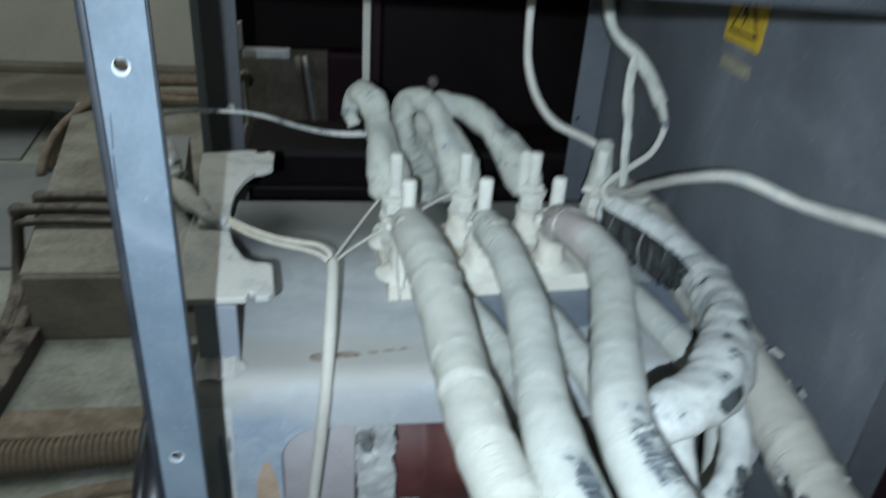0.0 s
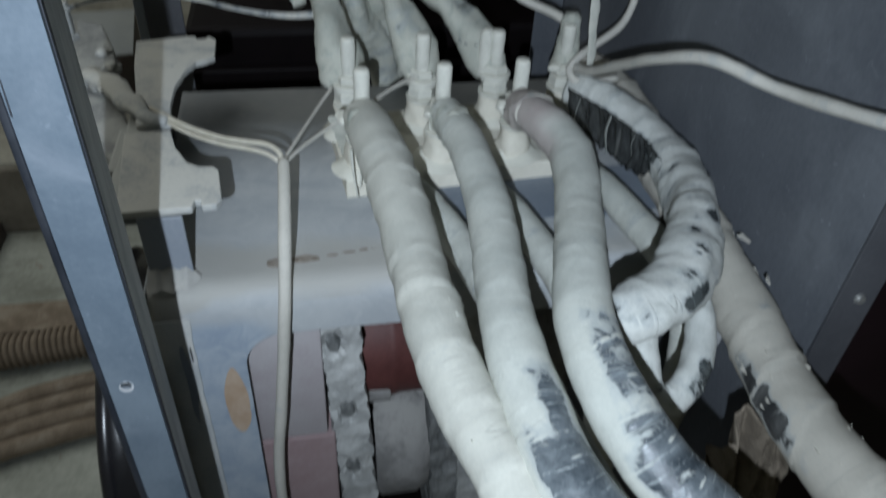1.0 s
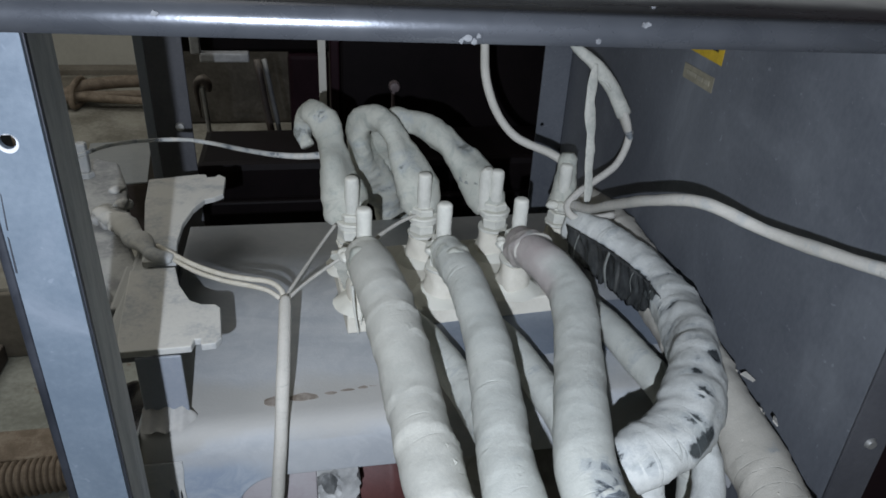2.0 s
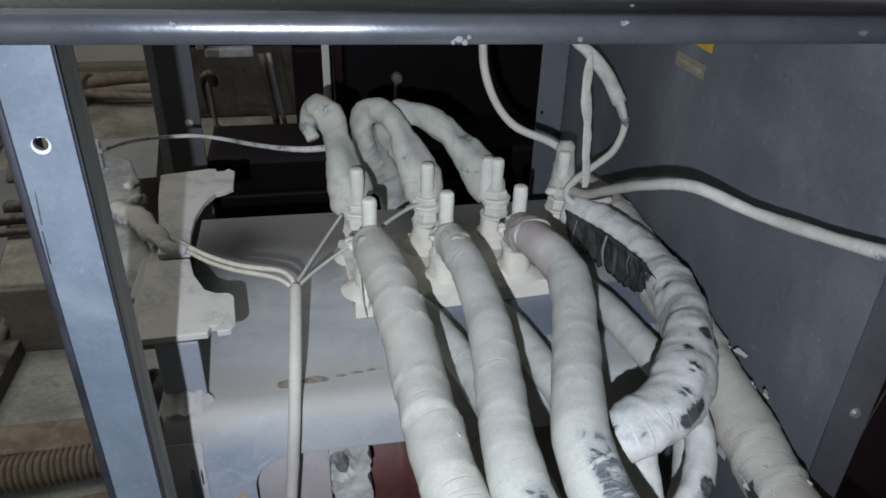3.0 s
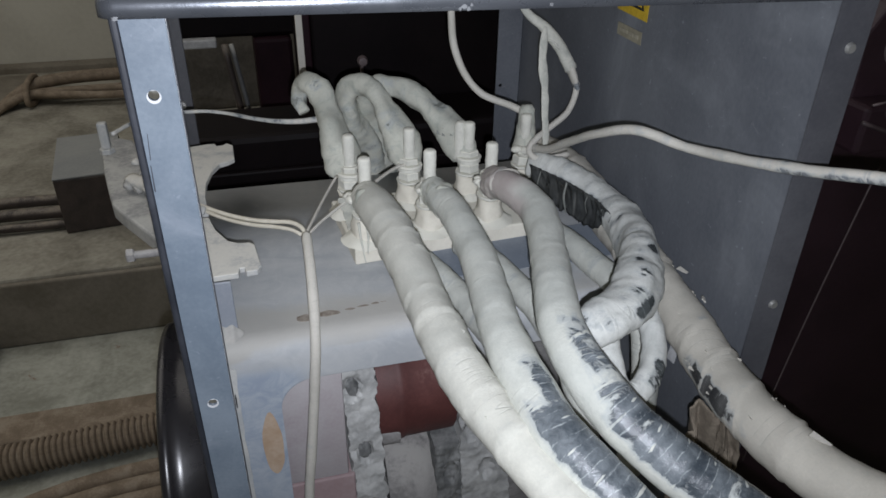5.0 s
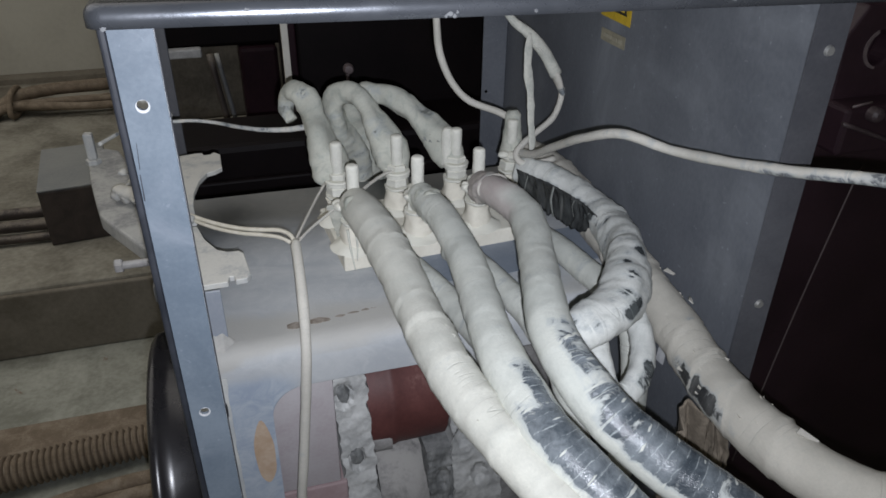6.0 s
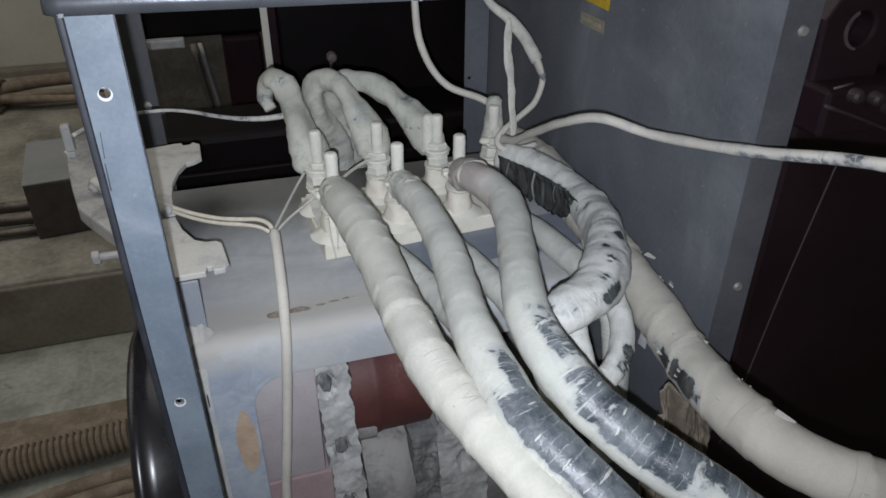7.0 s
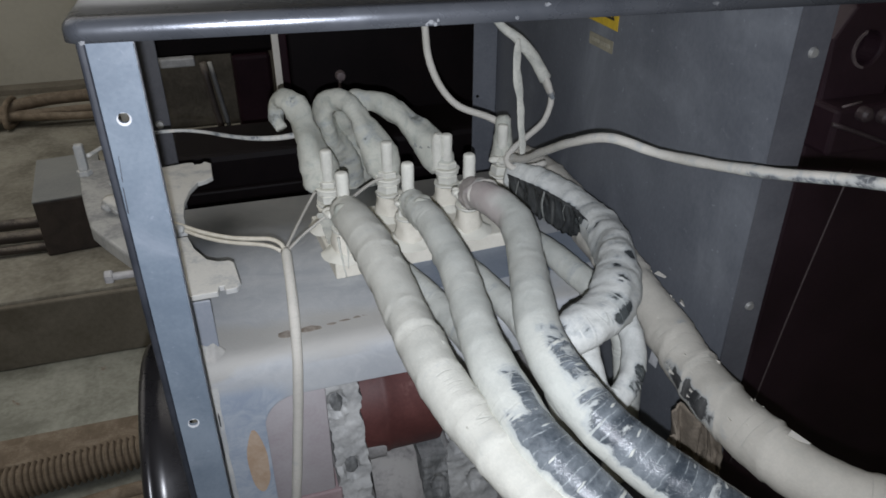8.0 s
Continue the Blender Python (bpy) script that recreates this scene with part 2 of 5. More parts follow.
M = {
    "cable": wrapped("powder_on_tape", (0.040, 0.050, 0.060), (0.465, 0.48, 0.44), (0.585, 0.595, 0.54), 0.24, 0.14),
    "cable_cream": wrapped("cream_powder_on_tape", (0.05, 0.055, 0.06), (0.47, 0.47, 0.42), (0.585, 0.58, 0.515), 0.4, 0.10),
    "cable_curl": wrapped("flaking_powder_on_tape", (0.020, 0.023, 0.025), (0.54, 0.555, 0.53), (0.67, 0.68, 0.64), 0.25, 0.30, (0.12, 0.135, 0.135)),
    "cable_dirty": wrapped("grimy_powder_on_tape", (0.12, 0.13, 0.12), (0.40, 0.405, 0.352), (0.52, 0.522, 0.452), 0.5, 0.62, (0.25, 0.26, 0.235)),
    "cable_tan": wrapped("tan_powder_on_tape", (0.03, 0.032, 0.034), (0.45, 0.43, 0.375), (0.545, 0.52, 0.455), 0.4, 0.10, (0.13, 0.13, 0.125)),
    "wire": wrapped("powder_on_wire", (0.05, 0.05, 0.055), (0.44, 0.425, 0.375), (0.55, 0.53, 0.475), 0.5),
    "steel": surface("blue_grey_paint", (0.092, 0.117, 0.146), (0.142, 0.172, 0.203), 11, 0.46, 0.0, 0.22, 340, 0.25, smear=0.42, dust_colour=(0.20, 0.225, 0.258), stretch=(1, 1, 0.35), speck=0.18),
    "steel_inner": surface("dusty_blue_grey_paint", (0.20, 0.225, 0.265), (0.25, 0.27, 0.30), 7, 0.6, 0.0, 0.2, 300, 0.3, smear=0.35,
                           dust_colour=(0.42, 0.43, 0.42)),
    "panel": surface("dull_grey_paint", (0.088, 0.096, 0.112), (0.146, 0.157, 0.175), 4, 0.46, 0.0, 0.16, 260, 0.0, smear=0.52,
                     dust_colour=(0.29, 0.31, 0.33), stretch=(1, 1, 0.6), speck=0.22),
    "panel_edge": surface("darker_grey_paint", (0.060, 0.062, 0.071), (0.096, 0.098, 0.108), 8, 0.55, 0.0, 0.15, 260, 0.0, smear=0.15, dust_colour=(0.2, 0.21, 0.22)),
    # serves the board's painted shadow and the bare patch on the leg
    "shade_and_bare": surface("shaded_and_bare_grey_paint", (0.17, 0.20, 0.245), (0.235, 0.265, 0.305), 14, 0.6, 0.0, 0.2, 260, 0.0, smear=0.3, dust_colour=(0.36, 0.38, 0.385)),
    # real beige drift, its colour also darkened to cancel light on the bend
    "plate": drifted("dusty_plate_paint", (0.345, 0.365, 0.385), (0.43, 0.445, 0.45), (0.375, 0.36, 0.322), (0.46, 0.475, 0.478)),
    "drift": surface("beige_dust", (0.36, 0.355, 0.335), (0.45, 0.44, 0.41), 40, 0.95, 0.0, 0.3, 300),
    # dust whitened to paint in torch light that misses the return
    "return": surface("light_lifted_dust", (0.42, 0.44, 0.45), (0.72, 0.73, 0.72), 20, 0.9, 0.0, 0.3, 300, 0.0, smear=0.75, dust_colour=(0.74, 0.745, 0.73), stretch=(1, 1, 0.6)),
    "pale_leg": surface("pale_dust_on_paint", (0.34, 0.36, 0.375), (0.50, 0.50, 0.47), 16, 0.85, 0.0, 0.3, 300, 0.0, smear=0.6,
                        dust_colour=(0.58, 0.57, 0.53), stretch=(1, 1, 0.3)),
    "lid": lid_paint("worn_gunmetal_paint"),
    # near black: shade of the post's fold put into the colour; also its scratches
    "edge": surface("shade_dark_edge", (0.010, 0.012, 0.017), (0.026, 0.029, 0.037), 16, 0.55, 0.0, 0.2),
    "screw": plain("dull_zinc", (0.55, 0.55, 0.53), 0.45, 0.7),
    "chip": surface("scuffed_edge", (0.07, 0.074, 0.08), (0.16, 0.165, 0.17), 150, 0.6, 0.2, 0.4),
    "white_rim": plain("chipped_white_rim", (0.52, 0.53, 0.54), 0.7),
    "bracket": surface("powdered_bracket", (0.33, 0.345, 0.35), (0.47, 0.465, 0.43), 22, 0.85, 0.0, 0.4, 320, 0.40, smear=0.45,
                       dust_colour=(0.56, 0.55, 0.50)),
    "bracket_dark": surface("grey_cast_iron", (0.10, 0.105, 0.115), (0.16, 0.165, 0.17), 22, 0.6, 0.1, 0.4, 240, 0.8, dust_colour=(0.45, 0.45, 0.42)),
    "board": surface("cream_insulating_board", (0.60, 0.572, 0.485), (0.71, 0.680, 0.590), 16, 0.8, 0.0, 0.3, 260, 0.4, dust_colour=(0.68, 0.66, 0.57)),
    "stud": surface("powdered_brass", (0.50, 0.50, 0.445), (0.62, 0.615, 0.55), 60, 0.85, 0.0, 0.35, 420, 0.6),
    "yellow": plain("yellow_sticker", (0.62, 0.42, 0.03), 0.5),
    "black": plain("black_print", (0.02, 0.02, 0.02), 0.5),
    "sticker": plain("faded_sticker", (0.30, 0.275, 0.20), 0.6),
    "print": plain("faded_print", (0.36, 0.335, 0.255), 0.6),
    "rust": surface("rust_patch", (0.38, 0.27, 0.18), (0.47, 0.37, 0.28), 40, 0.85, 0.0, 0.4),
    "brown": surface("rust_stain", (0.165, 0.135, 0.105), (0.31, 0.28, 0.245), 140, 0.85, 0.0, 0.3),
    "pink": surface("dusty_red_paint", (0.36, 0.315, 0.328), (0.43, 0.408, 0.414), 12, 0.75, 0.0, 0.25, 260, 0.3, smear=0.35, dust_colour=(0.44, 0.43, 0.43)),
    "pink_low": surface("dull_red_paint", (0.27, 0.19, 0.195), (0.35, 0.275, 0.275), 14, 0.75, 0.0, 0.25),
    "red": surface("red_oxide_paint", (0.075, 0.024, 0.022), (0.125, 0.043, 0.038), 18, 0.6, 0.0, 0.3, 240, 0.12, dust_colour=(0.3, 0.2, 0.17)),
    "flake": surface("caked_flange", (0.31, 0.315, 0.31), (0.53, 0.535, 0.52), 34, 0.85, 0.0, 0.7, 210, 0.2, dust_colour=(0.58, 0.58, 0.56), dist=0.003, smear=0.3),
    "grey_cast": surface("dusty_casting", (0.17, 0.165, 0.16), (0.33, 0.32, 0.31), 20, 0.8, 0.0, 0.6, 160, 0.4, dust_colour=(0.36, 0.35, 0.33), dist=0.004),
    "lining": surface("torn_grey_lining", (0.10, 0.105, 0.105), (0.26, 0.265, 0.26), 50, 0.7, 0.0, 0.8, 220, 0.0, smear=0.2, dust_colour=(0.40, 0.40, 0.385), stretch=(1, 1, 0.3), dist=0.004),
    "gloss": surface("glossy_black_paint", (0.008, 0.008, 0.009), (0.016, 0.015, 0.017), 12, 0.26, 0.0, 0.06, 200),
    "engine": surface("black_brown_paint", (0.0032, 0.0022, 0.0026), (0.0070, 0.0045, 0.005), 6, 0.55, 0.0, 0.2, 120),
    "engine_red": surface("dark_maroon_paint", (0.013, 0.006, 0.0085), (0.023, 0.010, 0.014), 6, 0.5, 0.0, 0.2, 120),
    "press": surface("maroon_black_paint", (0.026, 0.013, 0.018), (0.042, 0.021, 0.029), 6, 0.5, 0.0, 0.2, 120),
    "bolt_dark": plain("dull_maroon_bolt", (0.075, 0.055, 0.058), 0.5),
    "engine_edge": plain("maroon_bolt_edge_highlight", (0.17, 0.135, 0.135), 0.55),
    "concrete": surface("stained_concrete", (0.175, 0.163, 0.13), (0.40, 0.385, 0.325), 4.5, 0.9, 0.0, 0.5, 60, 0.0, dist=0.006, smear=0.2, dust_colour=(0.42, 0.41, 0.36)),
    "concrete_floor": surface("greenish_concrete", (0.235, 0.24, 0.20), (0.50, 0.515, 0.455), 4.0, 0.85, 0.0, 0.4, 60, 0.0, rust=0.22, dist=0.005),
    "concrete_dark": surface("oil_stained_concrete", (0.145, 0.127, 0.097), (0.26, 0.237, 0.195), 3.0, 0.85, 0.0, 0.5, 60, 0.0, dist=0.006),
    "concrete_pier": surface("mottled_dark_concrete", (0.055, 0.050, 0.043), (0.135, 0.125, 0.108), 5.0, 0.85, 0.0, 0.5, 60, 0.0, dist=0.006, smear=0.25, dust_colour=(0.20, 0.19, 0.165)),
    "wall": surface("grimy_plaster", (0.48, 0.47, 0.41), (0.60, 0.59, 0.52), 1.6, 0.9, 0.0, 0.3, 40, 0.0, dist=0.006),
    "hose": surface("brown_dusty_hose", (0.18, 0.14, 0.10), (0.31, 0.25, 0.185), 20, 0.85, 0.0, 0.3, 200, 0.25, dust_colour=(0.33, 0.285, 0.225)),
    "wing": surface("dusty_grey_casting", (0.21, 0.215, 0.213), (0.37, 0.365, 0.34), 24, 0.75, 0.0, 0.5, 240, 0.3, dust_colour=(0.42, 0.42, 0.39)),
    "pipe": surface("black_pipe_paint", (0.035, 0.028, 0.026), (0.075, 0.058, 0.05), 14, 0.55, 0.0, 0.3, 200, 0.35, dust_colour=(0.24, 0.21, 0.17)),
    "cover": surface("blue_grey_cover", (0.22, 0.235, 0.24), (0.30, 0.31, 0.30), 4, 0.8, 0.0, 0.2, 120),
    "cloth": surface("tan_crumpled_sacking", (0.13, 0.108, 0.082), (0.29, 0.245, 0.19), 22, 0.9, 0.0, 0.4, 300),
    "tape": surface("frayed_grey_tape", (0.38, 0.39, 0.35), (0.56, 0.555, 0.49), 60, 0.8, 0.0, 0.4, 300),
    # its pale upright streaks are the plastic's reflections put into the colour
    "plastic": surface("black_plastic_sleeve", (0.014, 0.015, 0.016), (0.075, 0.080, 0.080), 55, 0.20, 0.0, 0.5, 200, 0.0, smear=0.35, dust_colour=(0.22, 0.225, 0.215), stretch=(1, 1, 0.25)),
    "flap": surface("grey_green_tape", (0.13, 0.14, 0.13), (0.25, 0.26, 0.24), 60, 0.7, 0.0, 0.3, 300),
    "yellow_wire": surface("yellowed_twin_wire", (0.46, 0.43, 0.345), (0.56, 0.53, 0.45), 60, 0.8, 0.0, 0.3),
}

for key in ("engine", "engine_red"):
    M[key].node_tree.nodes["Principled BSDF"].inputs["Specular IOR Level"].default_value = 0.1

# ---- builders ----


def mesh_of(name, verts, faces, smooth=True):
    me = bpy.data.meshes.new(name)
    me.from_pydata([tuple(v) for v in verts], [], faces)
    if smooth:
        me.polygons.foreach_set("use_smooth", [True] * len(me.polygons))
    me.update()
    return me


def part(name, bm, material, parent=None, label="", smooth=None, m=None):
    """One mesh object from a bmesh or a mesh, under a thing or a part."""
    if isinstance(bm, bmesh.types.BMesh):
        bmesh.ops.recalc_face_normals(bm, faces=bm.faces[:])
        me = bpy.data.meshes.new(name)
        bm.to_mesh(me)
        bm.free()
        if smooth is not None:
            me.shade_smooth() if smooth is True else me.set_sharp_from_angle(angle=radians(smooth))
            if smooth is not True:
                me.polygons.foreach_set("use_smooth", [True] * len(me.polygons))
    else:
        me = bm
    me.materials.clear()
    me.materials.append(M[material] if isinstance(material, str) else material)
    ob = new(name, me)
    if parent:
        ob.parent = parent
    if m is not None:
        ob.matrix_basis = m
    if label:
        ob["label"] = label
    return ob


def thing(name, label, category, group="", at=(0, 0, 0), kind=""):
    e = new(name)
    e.empty_display_size = 0.02
    e.location = at
    return tagged(e, label, category, group, kind)


def box(lo, hi, bevel=0.0, segments=2):
    bm = bmesh.new()
    bmesh.ops.create_cube(bm, size=1)
    size = [hi[i] - lo[i] for i in range(3)]
    bmesh.ops.transform(bm, matrix=Matrix.Translation([(lo[i] + hi[i]) / 2 for i in range(3)]) @ Matrix.Diagonal((*size, 1)), verts=bm.verts)
    if bevel:
        bmesh.ops.bevel(bm, geom=bm.edges[:], offset=bevel, segments=segments, profile=0.5, affect="EDGES")
    return bm


def slab(outline, z0, z1, holes=(), bevel=0.0):
    """A flat plate from a 2D outline with through holes, between two heights."""
    bm = bmesh.new()
    edges = []
    for loop in (outline, *holes):
        vs = [bm.verts.new((x, y, z0)) for x, y in loop]
        edges += [bm.edges.new((vs[i], vs[(i + 1) % len(vs)])) for i in range(len(vs))]
    bmesh.ops.triangle_fill(bm, use_beauty=True, use_dissolve=False, edges=edges)
    faces = [f for f in bm.faces]
    out = bmesh.ops.extrude_face_region(bm, geom=faces)
    bmesh.ops.translate(bm, verts=[g for g in out["geom"] if isinstance(g, bmesh.types.BMVert)], vec=(0, 0, z1 - z0))
    bmesh.ops.recalc_face_normals(bm, faces=bm.faces[:])
    if bevel:
        sharp = [e for e in bm.edges if len(e.link_faces) == 2 and e.calc_face_angle(0) > 0.9]
        bmesh.ops.bevel(bm, geom=sharp, offset=bevel, segments=2, profile=0.5, affect="EDGES")
    return bm


def ring(cx, cy, r, n=20):
    return [(cx + r * math.cos(2 * math.pi * i / n), cy + r * math.sin(2 * math.pi * i / n)) for i in range(n)]


def lathe(profile, n=24):
    """A turned solid about z from (radius, height) pairs."""
    bm = bmesh.new()
    rows = []
    for r, z in profile:
        if r < 1e-6:
            rows.append([bm.verts.new((0, 0, z))])
        else:
            rows.append([bm.verts.new((r * math.cos(2 * math.pi * i / n), r * math.sin(2 * math.pi * i / n), z)) for i in range(n)])
    for a, b in zip(rows, rows[1:]):
        for i in range(n):
            j = (i + 1) % n
            if len(a) == 1 and len(b) == 1:
                continue
            if len(a) == 1:
                bm.faces.new((a[0], b[i], b[j]))
            elif len(b) == 1:
                bm.faces.new((a[i], b[0], a[j]))
            else:
                bm.faces.new((a[i], b[i], b[j], a[j]))
    for end in (rows[0], rows[-1]):
        if len(end) > 2:
            bm.faces.new(end)
    return bm


def curve_points(points, step):
    """A smooth line through the points, at even steps (centripetal, so that it does not loop)."""
    P = [Vector(p) for p in points]
    P = [2 * P[0] - P[1]] + P + [2 * P[-1] - P[-2]]
    out = []
    for i in range(1, len(P) - 2):
        p0, p1, p2, p3 = P[i - 1:i + 3]
        t0 = 0.0
        t1 = t0 + max((p1 - p0).length, 1e-6) ** 0.5
        t2 = t1 + max((p2 - p1).length, 1e-6) ** 0.5
        t3 = t2 + max((p3 - p2).length, 1e-6) ** 0.5
        n = max(2, int((p2 - p1).length / step))
        for k in range(n):
            t = t1 + (t2 - t1) * k / n
            a1 = (t1 - t) / (t1 - t0) * p0 + (t - t0) / (t1 - t0) * p1
            a2 = (t2 - t) / (t2 - t1) * p1 + (t - t1) / (t2 - t1) * p2
            a3 = (t3 - t) / (t3 - t2) * p2 + (t - t2) / (t3 - t2) * p3
            b1 = (t2 - t) / (t2 - t0) * a1 + (t - t0) / (t2 - t0) * a2
            b2 = (t3 - t) / (t3 - t1) * a2 + (t - t1) / (t3 - t1) * a3
            out.append((t2 - t) / (t2 - t1) * b1 + (t - t1) / (t2 - t1) * b2)
    out.append(P[-2])
    return out


def tube(name, points, radius, sides=20, step=0.004, wraps=0.0, ridge=0.0, lump=0.0, wear=(), flat=1.0, seed=0, base_wear=0.0, stain=(), oval=(0.0, 0.0)):
    """A swept line. radius: one, or one for each point. wraps: pitch of the wound tape, ridge: its height.
    wear: (from, to, angle, half angle, amount), along the length 0..1 and round it (degrees, 0 up)."""
    line = curve_points(points, step)
    n = len(line)
    count = len(points)
    radii = radius if isinstance(radius, (list, tuple)) else [radius] * count
    dist = [0.0]
    for a, b in zip(line, line[1:]):
        dist.append(dist[-1] + (b - a).length)
    marks = [min(range(n), key=lambda k: (line[k] - Vector(p)).length) for p in points]
    marks[0], marks[-1] = 0, n - 1
    r_at = np.interp([d for d in dist], [dist[k] for k in sorted(marks)], radii)
    ridges = np.interp(dist, [dist[k] for k in sorted(marks)], ridge) if isinstance(ridge, (list, tuple)) else [ridge] * n
    verts, faces, values, seams, stains, tones = [], [], [], [], [], []
    normal = None
    for k, p in enumerate(line):
        tangent = (line[min(k + 1, n - 1)] - line[max(k - 1, 0)]).normalized()
        if normal is None:
            ref = Vector((0, 0, 1)) if abs(tangent.z) < 0.9 else Vector((0, -1, 0))
            normal = (ref - tangent * ref.dot(tangent)).normalized()
        else:
            normal = (normal - tangent * normal.dot(tangent)).normalized()
        side = tangent.cross(normal)
        s = dist[k] / dist[-1]
        for i in range(sides):
            ang = 2 * math.pi * i / sides
            r = r_at[k] * (1 + oval[0] * math.cos(2 * (ang - oval[1] * dist[k]) + seed) + 0.5 * oval[0] * math.cos(3 * ang + 1.7 * oval[1] * dist[k]))
            if wraps:
                turn = dist[k] / wraps + 0.20 * math.sin(ang + seed) + 0.9 * noise.noise(Vector((dist[k] * 15, seed, 0)))
                ph = turn % 1.0
                amp = 0.35 + 0.9 * abs(noise.noise(Vector((math.floor(turn) * 0.71, ang * 0.25, seed))))
                tones.append(min(1.0, abs(noise.noise(Vector((math.floor(turn) * 1.37 + 0.3, seed * 2.1, 0.5)))) * 1.8) * (1 - 0.6 * ph))
                r += ridges[k] * amp * (ph ** 7 - 0.12)
                seams.append(max(0.0, 1 - min(ph, 1 - ph) * 7))
            way = normal * math.cos(ang) + side * math.sin(ang) * flat
            if lump:
                q = p * 1.0 + way * r + Vector((seed * 3.1, seed, 0))
                r += lump * (noise.noise(q * 38) + 0.45 * noise.noise(q * 120))
            verts.append(p + way * r)
            w = base_wear
            deg = math.degrees(ang)
            for s0, s1, mid, half, amount in wear:
                off = abs((deg - mid + 180) % 360 - 180)
                e = min(1.0, max(0.0, min((s - s0), (s1 - s)) / 0.03 + 0.5)) * min(1.0, max(0.0, (half - off) / 25 + 0.5))
                w = max(w, amount * e)
            values.append(w)
            u = 0.0
            for s0, s1, mid, half, amount in stain:
                off = abs((deg - mid + 180) % 360 - 180)
                u = max(u, amount * min(1.0, max(0.0, min((s - s0), (s1 - s)) / 0.03 + 0.5)) * min(1.0, max(0.0, (half - off) / 40 + 0.5)))
            stains.append(u)
    for k in range(n - 1):
        for i in range(sides):
            j = (i + 1) % sides
            faces.append((k * sides + i, k * sides + j, (k + 1) * sides + j, (k + 1) * sides + i))
    faces.append(tuple(range(sides))[::-1])
    faces.append(tuple((n - 1) * sides + i for i in range(sides)))
    me = mesh_of(name, verts, faces)
    attr = me.attributes.new("along", "FLOAT", "POINT")
    attr.data.foreach_set("value", [d + seed * 7.3 for d in dist for _ in range(sides)])
    attr = me.attributes.new("way", "FLOAT", "POINT")
    attr.data.foreach_set("value", [math.cos(2 * math.pi * i / sides) + 1.5 * math.sin(2 * math.pi * i / sides) for _ in dist for i in range(sides)])
    attr = me.attributes.new("wear", "FLOAT", "POINT")
    attr.data.foreach_set("value", values)
    if stain:
        attr = me.attributes.new("stain", "FLOAT", "POINT")
        attr.data.foreach_set("value", stains)
    if tones:
        attr = me.attributes.new("tone", "FLOAT", "POINT")
        attr.data.foreach_set("value", tones)
    if seams:
        attr = me.attributes.new("seam", "FLOAT", "POINT")
        attr.data.foreach_set("value", seams)
    return me

# ---- the hall: floor, plinth, walls ----


def setting(name, bm, material, label, category):
    return tagged(part(name, bm, material), label, category, kind="structure")


setting("floor", box((-3.2, -2.4, -0.12), (3.0, 3.75, 0.0)), "concrete_floor", "pale greenish stained concrete hall floor", "floor")
setting("plinth", slab([(-1.06, 1.34), (2.9, 1.34), (2.9, 3.6), (-1.5, 3.6), (-1.27, 2.42)], 0.001, 0.23, (), 0.010), "concrete", "raised stained concrete plinth behind the machine", "plinth")
setting("kerb", box((-1.05, 1.318, 0.001), (1.6, 1.338, 0.222), 0.006), "concrete_dark", "dark oil-stained concrete face of the plinth", "kerb")
setting("floor_cover_near", slab([(-3.1, 1.75), (-1.24, 1.75), (-1.42, 2.72), (-3.1, 2.72)], 0.001, 0.016, (), 0.003), "cover", "flat grey trench cover slab", "cover slab")
setting("floor_cover_far", slab([(-3.1, 2.78), (-1.60, 2.78), (-1.68, 3.5), (-3.1, 3.5)], 0.001, 0.016, (), 0.003), "cover", "flat grey trench cover slab", "cover slab")
setting("wall_north", box((-3.2, 3.6, 0.0), (3.0, 3.75, 3.2)), "wall", "grimy pale plaster wall at the back of the hall", "wall")
setting("wall_ledge", box((-3.1, 3.50, 0.222), (2.9, 3.598, 0.262), 0.006), "concrete_dark", "dirty ledge along the foot of the plaster wall", "ledge")
setting("wall_pier", box((-0.66, 2.70, 0.231), (1.2, 3.49, 1.55), 0.01), "concrete_pier", "dark stained concrete pier standing out from the back wall", "pier")
setting("wall_west", box((-3.35, -2.4, 0.0), (-3.2, 3.75, 3.2)), "wall", "plain grimy plaster side wall", "wall")
setting("wall_east", box((3.0, -2.4, 0.0), (3.15, 3.75, 3.2)), "wall", "plain grimy plaster side wall", "wall")
setting("wall_south", box((-3.35, -2.55, 0.0), (3.15, -2.4, 3.2)), "wall", "plain grimy plaster wall", "wall")
setting("ceiling", box((-3.35, -2.55, 3.2), (3.15, 3.75, 3.3)), "wall", "plain grimy plaster ceiling", "ceiling")

# ---- the terminal cabinet ----
cabinet = thing("terminal_cabinet", "open blue-grey steel terminal cabinet with a worn dark lid", "cabinet", at=(0, 0, 0))

LID_TILT = 0.019
# lid: an upturned tray with a rolled, chipped edge
bm = box((-0.2575, -0.303, 1.3240), (0.292, 0.385, 1.3365))
bmesh.ops.bevel(bm, geom=[e for e in bm.edges if abs(e.verts[0].co.z - e.verts[1].co.z) > 0.01], offset=0.010, segments=5, profile=0.5, affect="EDGES")
top_edges = [e for e in bm.edges if e.verts[0].co.z > 1.336 and e.verts[1].co.z > 1.336 and len(e.link_faces) == 2 and e.calc_face_angle(0) > 0.5]
bmesh.ops.bevel(bm, geom=top_edges, offset=0.0072, segments=6, profile=0.5, affect="EDGES")
bmesh.ops.delete(bm, geom=[f for f in bm.faces if f.calc_center_median().z < 1.325], context="FACES")
